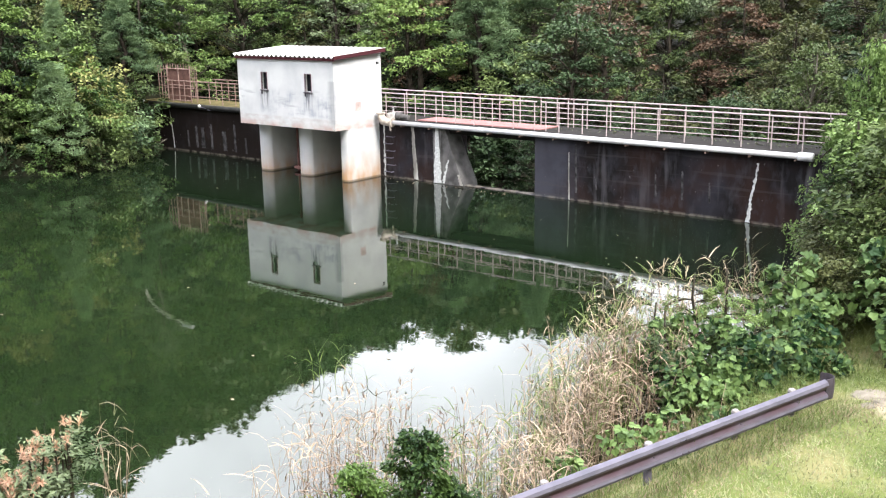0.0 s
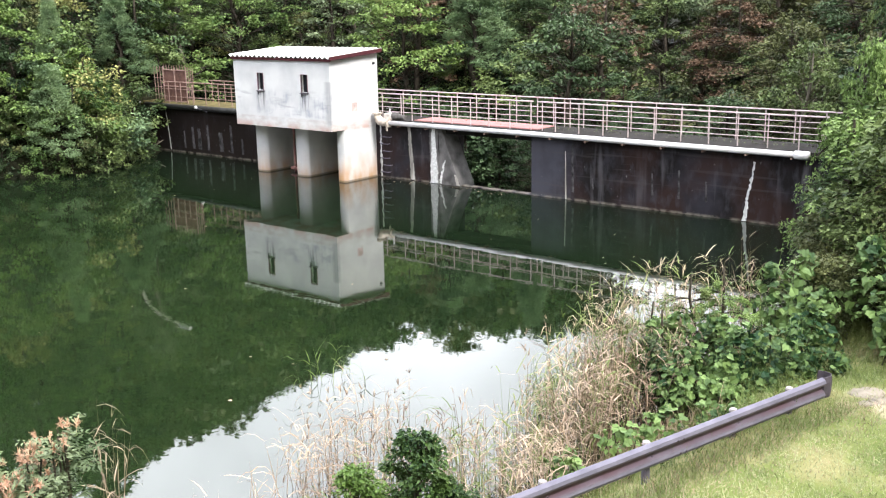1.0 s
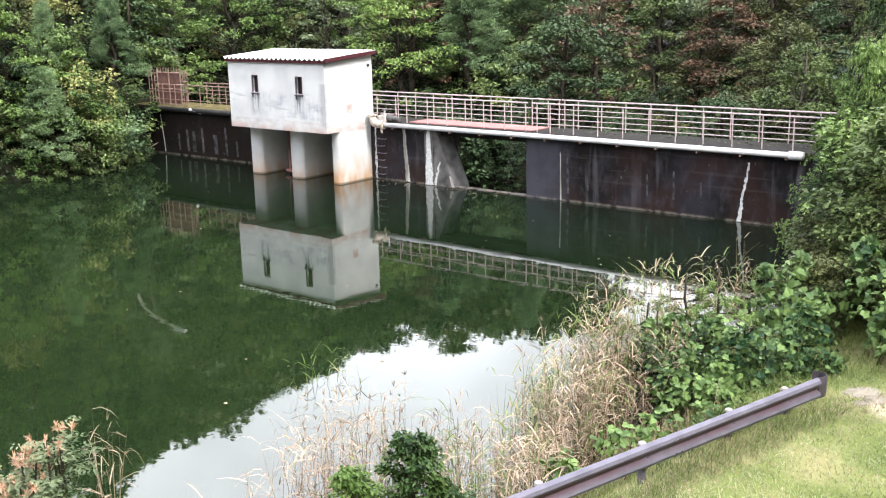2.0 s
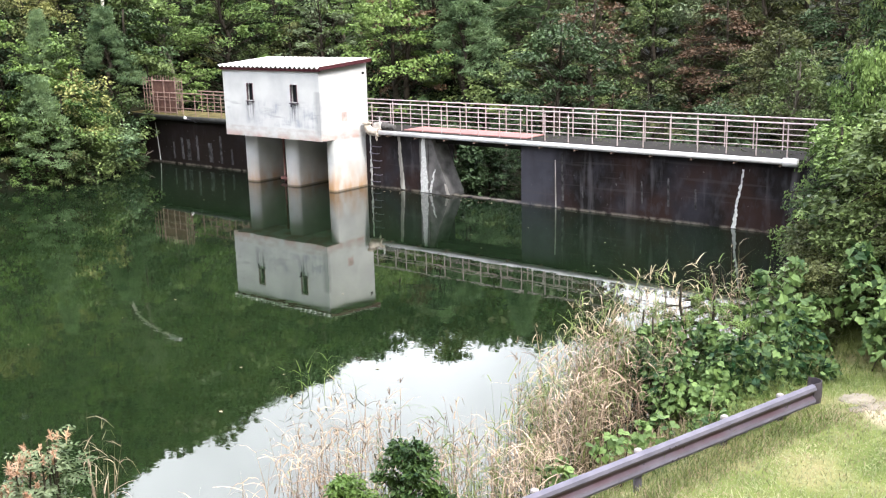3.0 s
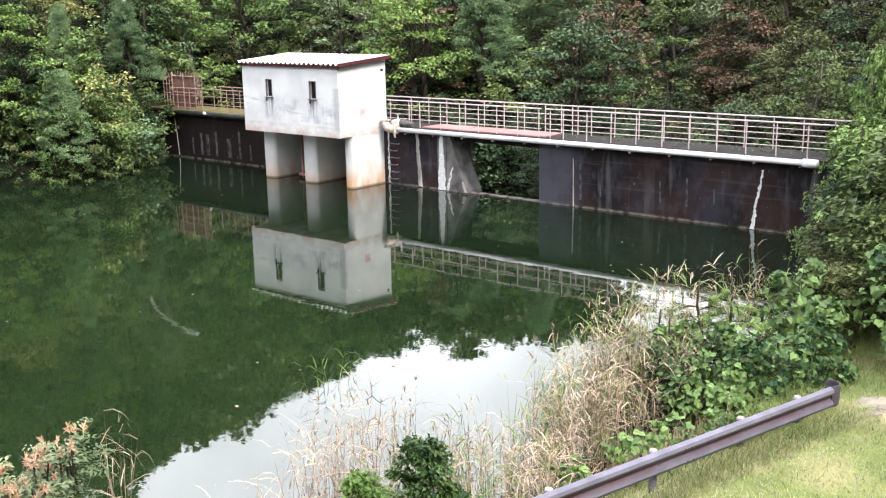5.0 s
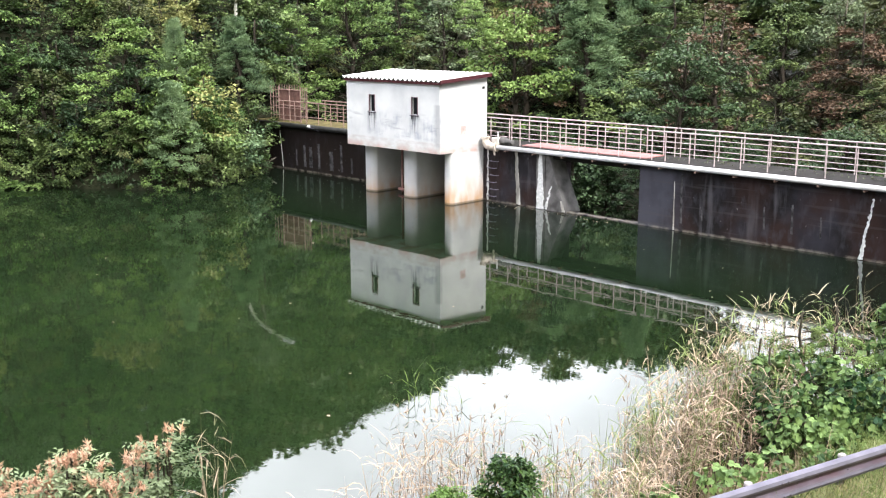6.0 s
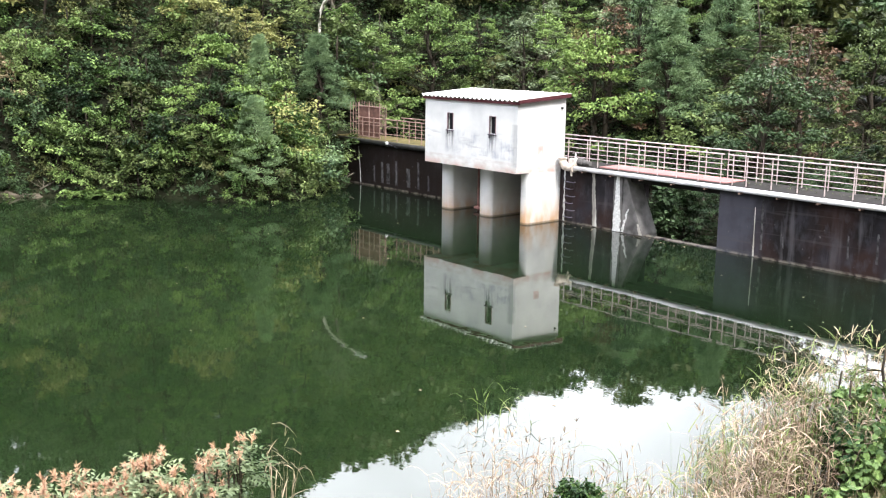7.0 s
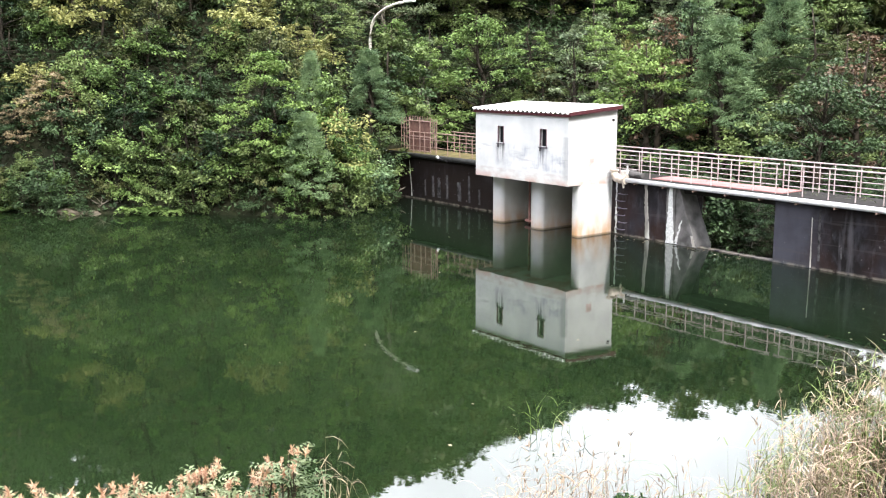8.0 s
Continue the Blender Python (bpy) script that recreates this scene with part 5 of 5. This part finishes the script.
plant(NEARBUSH, -7.02, 7.0, 0.9, 1.4, "fresh", "small yellow-green shrub among the reeds", "shrub", "shore bushes", 0.1, stretch=1.05)


# ---- sumac with flower heads ----
def sumac(x, y, top, seed, wide):
    r = np.random.default_rng(seed)
    z0 = float(land(x, y))
    root = thing("sumac_shrub", "sumac shrub with feathery leaves and orange-pink flower heads", "shrub", "sumac shrubs")
    vs, fs, b = [], [], 0
    for i in range(5 if wide < 0.12 else 18):
        a = r.uniform(0, 6.283)
        rad = wide * math.sqrt(r.random())
        tip = np.array([x + rad * math.cos(a), y + rad * math.sin(a), top - 0.16 * (rad / wide) ** 2 - r.uniform(0, 0.30)])
        bm = bmesh.new()
        wood(bm, (x + 0.25 * rad * math.cos(a), y + 0.25 * rad * math.sin(a), z0 - 0.1), tip, 0.022, 0.007, r, 0.08, 5, 4)
        part("stem", bm, BARK, root)
        for k in range(8):
            az = r.uniform(0, 6.283)
            d = unit(np.array([math.cos(az), math.sin(az), r.uniform(-0.1, 0.8)]))
            st = tip - np.array([0, 0, r.uniform(0, 0.35)])
            ln = r.uniform(0.2, 0.34)
            sd = unit(np.cross(d, [0, 0, 1.0]))
            t = np.repeat(np.linspace(0.25, 1, 6), 2)
            sg = np.tile([1, -1], 6)[:, None]
            c = st + d * (ln * t)[:, None] + sd * sg * 0.035
            c[:, 2] -= 0.25 * ln * t * t
            v, f = leaf_cards(r, c, 0.066, 0.35, 0.40, sd * sg + d * 0.6, 0.1)
            vs.append(v)
            fs.append(f + b)
            b += len(v)
        for hd in range(2 if i % 3 else 3):
            at = tip + np.array([r.normal(0, 0.09), r.normal(0, 0.09), 0.02])
            m = 30
            axis = unit(np.array([r.normal(0, 0.25), r.normal(0, 0.25), 1.0]))
            t = r.random(m)
            d = unit(axis * 0.7 + r.normal(0, 0.6, (m, 3)))
            tall = r.uniform(0.07, 0.13)
            v, f = ribbons(at + axis * (t * tall * 0.6)[:, None], d, r.uniform(0.3, 0.7, m) * tall, np.full(m, 0.014), np.full(m, 0.1), 3, r)
            arrays("flower_head", v, f, LEAF["bloom"], root, "orange-pink flower panicle")
    arrays("foliage", np.concatenate(vs), np.concatenate(fs), LEAF["sumac"], root)


sumac(-7.06, 3.77, 4.06, 81, 0.09)
sumac(-7.19, 3.51, 3.87, 82, 0.22)
sumac(-7.36, 3.15, 3.93, 83, 0.26)
sumac(-7.52, 2.74, 3.90, 84, 0.28)
sumac(-7.65, 2.33, 3.89, 85, 0.3)
sumac(-7.79, 1.83, 3.94, 86, 0.34)

# ---- small things ----
def rock(name, x, y, z, r, seed, mat=ROCK, label="pale tan rock lying in the grass", flat=0.5):
    rr = np.random.default_rng(seed)
    bm = bmesh.new()
    bmesh.ops.create_icosphere(bm, subdivisions=3, radius=r)
    off = rr.uniform(0, 50, 3)
    for v in bm.verts:
        q = Vector(v.co) / r
        v.co *= 1 + 0.45 * noise.noise(q * 1.3 + Vector(off)) + 0.28 * noise.noise(q * 3.4 + Vector(off)) + 0.12 * noise.noise(q * 8 + Vector(off))
        v.co.z *= flat
    bmesh.ops.translate(bm, verts=bm.verts[:], vec=(x, y, z))
    return tagged(part(name, bm, mat), label, "rock", "rocks")


for i, (x, y, r) in enumerate([(-4.45, 16.3, 0.26), (-4.15, 16.1, 0.2), (-4.3, 15.8, 0.16), (-3.9, 16.4, 0.22)]):
    rock("rock", x, y, float(land(x, y)) - 0.03, r, 90 + i, flat=0.32)
WETROCK = plain("brown_wet_rock", (0.085, 0.072, 0.055), 0.9, 0, 0.5, 3, 0.5)
rock("rock", -49.7, 14.9, 0.02, 0.66, 99, WETROCK, "pale rock at the far waterline", 0.42)
rock("rock", -48.9, 15.7, 0.0, 0.45, 98, WETROCK, "pale rock at the far waterline", 0.35)
def fern(x, y, size, seed):
    r = np.random.default_rng(seed)
    z = max(0.05, float(land(x, y)))
    root = thing("fern", "bright green fern drooping over the waterline", "fern", "shore ferns")
    for i in range(11):
        az = r.uniform(0, 6.283)
        d = unit(np.array([math.cos(az), math.sin(az), r.uniform(0.5, 1.4)]))
        ln = size * r.uniform(0.7, 1.1)
        t = np.repeat(np.linspace(0.12, 1, 14), 2)
        sd = unit(np.cross(d, [0, 0, 1.0]))
        sg = np.tile([1.0, -1.0], 14)[:, None]
        c = np.array([x, y, z]) + d * (ln * t)[:, None]
        c[:, 2] -= 0.75 * ln * t * t
        w = 0.16 * size * (1.05 - t) + 0.02
        c = c + sd * sg * w[:, None] * 0.5
        v, f = leaf_cards(r, c, 0.13 * size, 0.15, 0.45, sd * sg * 2, 0.1)
        arrays("frond", v, f, LEAF["bright"], root)


for k, (x, y, q) in enumerate([(-51.9, 12.4, 1.7), (-49.6, 14.6, 1.2), (-47.2, 17.8, 1.6), (-46.7, 18.3, 1.5), (-47.7, 17.2, 1.5), (-52.4, 11.8, 1.5), (-46.2, 18.9, 1.3)]):
    fern(x, y, q, 200 + k)

# floating leaves and scum flecks
fr = np.random.default_rng(12)
fx = np.concatenate([fr.uniform(-40, -12, 46), fr.uniform(-29, -22, 40)])
fy = np.concatenate([fr.uniform(11, 29, 46), fr.uniform(30.6, 31.2, 40)])
fc = np.stack([fx, fy, np.full(len(fx), 0.006)], 1)
fv, ff = leaf_cards(fr, fc, 0.085, 0.03, 0.7)
fv[:, 2] = np.clip(fv[:, 2], 0.003, 0.012)
# leaf litter blown on to the walkway
lr = np.random.default_rng(44)
lp = np.stack([lr.uniform(-26, -9.5, 260), 32.0 + lr.beta(1.2, 2.5, 260) * 0.9, np.full(260, DECK_Z + 0.03)], 1)
lv, lf = leaf_cards(lr, lp, 0.10, 0.25, 0.5)
stuff("leaf_litter", (lv, lf), LEAF["olive"], "fallen leaves and weeds scattered on the walkway", "leaves")
stuff("floating_leaves", (fv, ff), LEAF["straw"], "pale fallen leaves and flecks floating on the water", "leaves")

# driftwood caught at the spillway
for k in range(9):
    a, q = fr.uniform(0, 3.14), fr.uniform(0.15, 0.4)
    x, y = -26.6 + fr.uniform(0, 2.2), FACE - 0.18 - fr.uniform(0, 0.2)
    d = Vector((math.cos(a) * q, math.sin(a) * q * 0.25, fr.uniform(-0.02, 0.06)))
    st = Vector((x, y, 0.015))
    tagged(part("driftwood_stick", tubed([st - d, st + Vector((0, 0, 0.02)), st + d], [0.008, 0.014, 0.008], 5), BARK), "brown stick caught at the spillway foot", "stick", "driftwood")

# bleached dead branches along the far waterline
br = np.random.default_rng(77)
for x, y, ln in [(-49.2, 15.6, 1.5), (-48.7, 16.4, 1.2), (-52.4, 12.7, 1.3), (-46.0, 20.2, 1.1), (-42.6, 22.6, 1.0), (-44.1, 29.6, 1.2), (-45.2, 21.6, 2.0)]:
    limb = thing("dead_branch", "bleached dead branch lying at the far waterline", "branch", "dead branches")
    az = br.uniform(0.6, 1.5)
    foot = np.array([x, y, 0.03])
    tip = foot + np.array([math.cos(az), math.sin(az), 0.55]) * ln
    bm = bmesh.new()
    wood(bm, foot, tip, 0.05, 0.02, br, 0.2, 6, 5)
    part("limb", bm, PALEBARK, limb, "", True)
    for k in range(4):
        a = foot + (tip - foot) * br.uniform(0.3, 0.9)
        bm = bmesh.new()
        wood(bm, a, a + unit(br.normal(0, 1, 3) + [0, 0, 0.8]) * ln * br.uniform(0.25, 0.5), 0.02, 0.008, br, 0.2, 5, 3)
        part("twig", bm, PALEBARK, limb, "", True)

stub = thing("pipe_stub", "short white pipe end among the leaves", "pipe")
part("pipe_end", tubed([(-47.3, FACE - 0.3, 2.42), (-45.9, FACE - 0.25, 2.45)], 0.08, 10), PIPE, stub)

for p in BROAD + LAYERED + [SPRAY] + PINES + SHRUBS + FAR + FINE + [NEARBUSH, TWIGGY]:
    drop_proto(p)
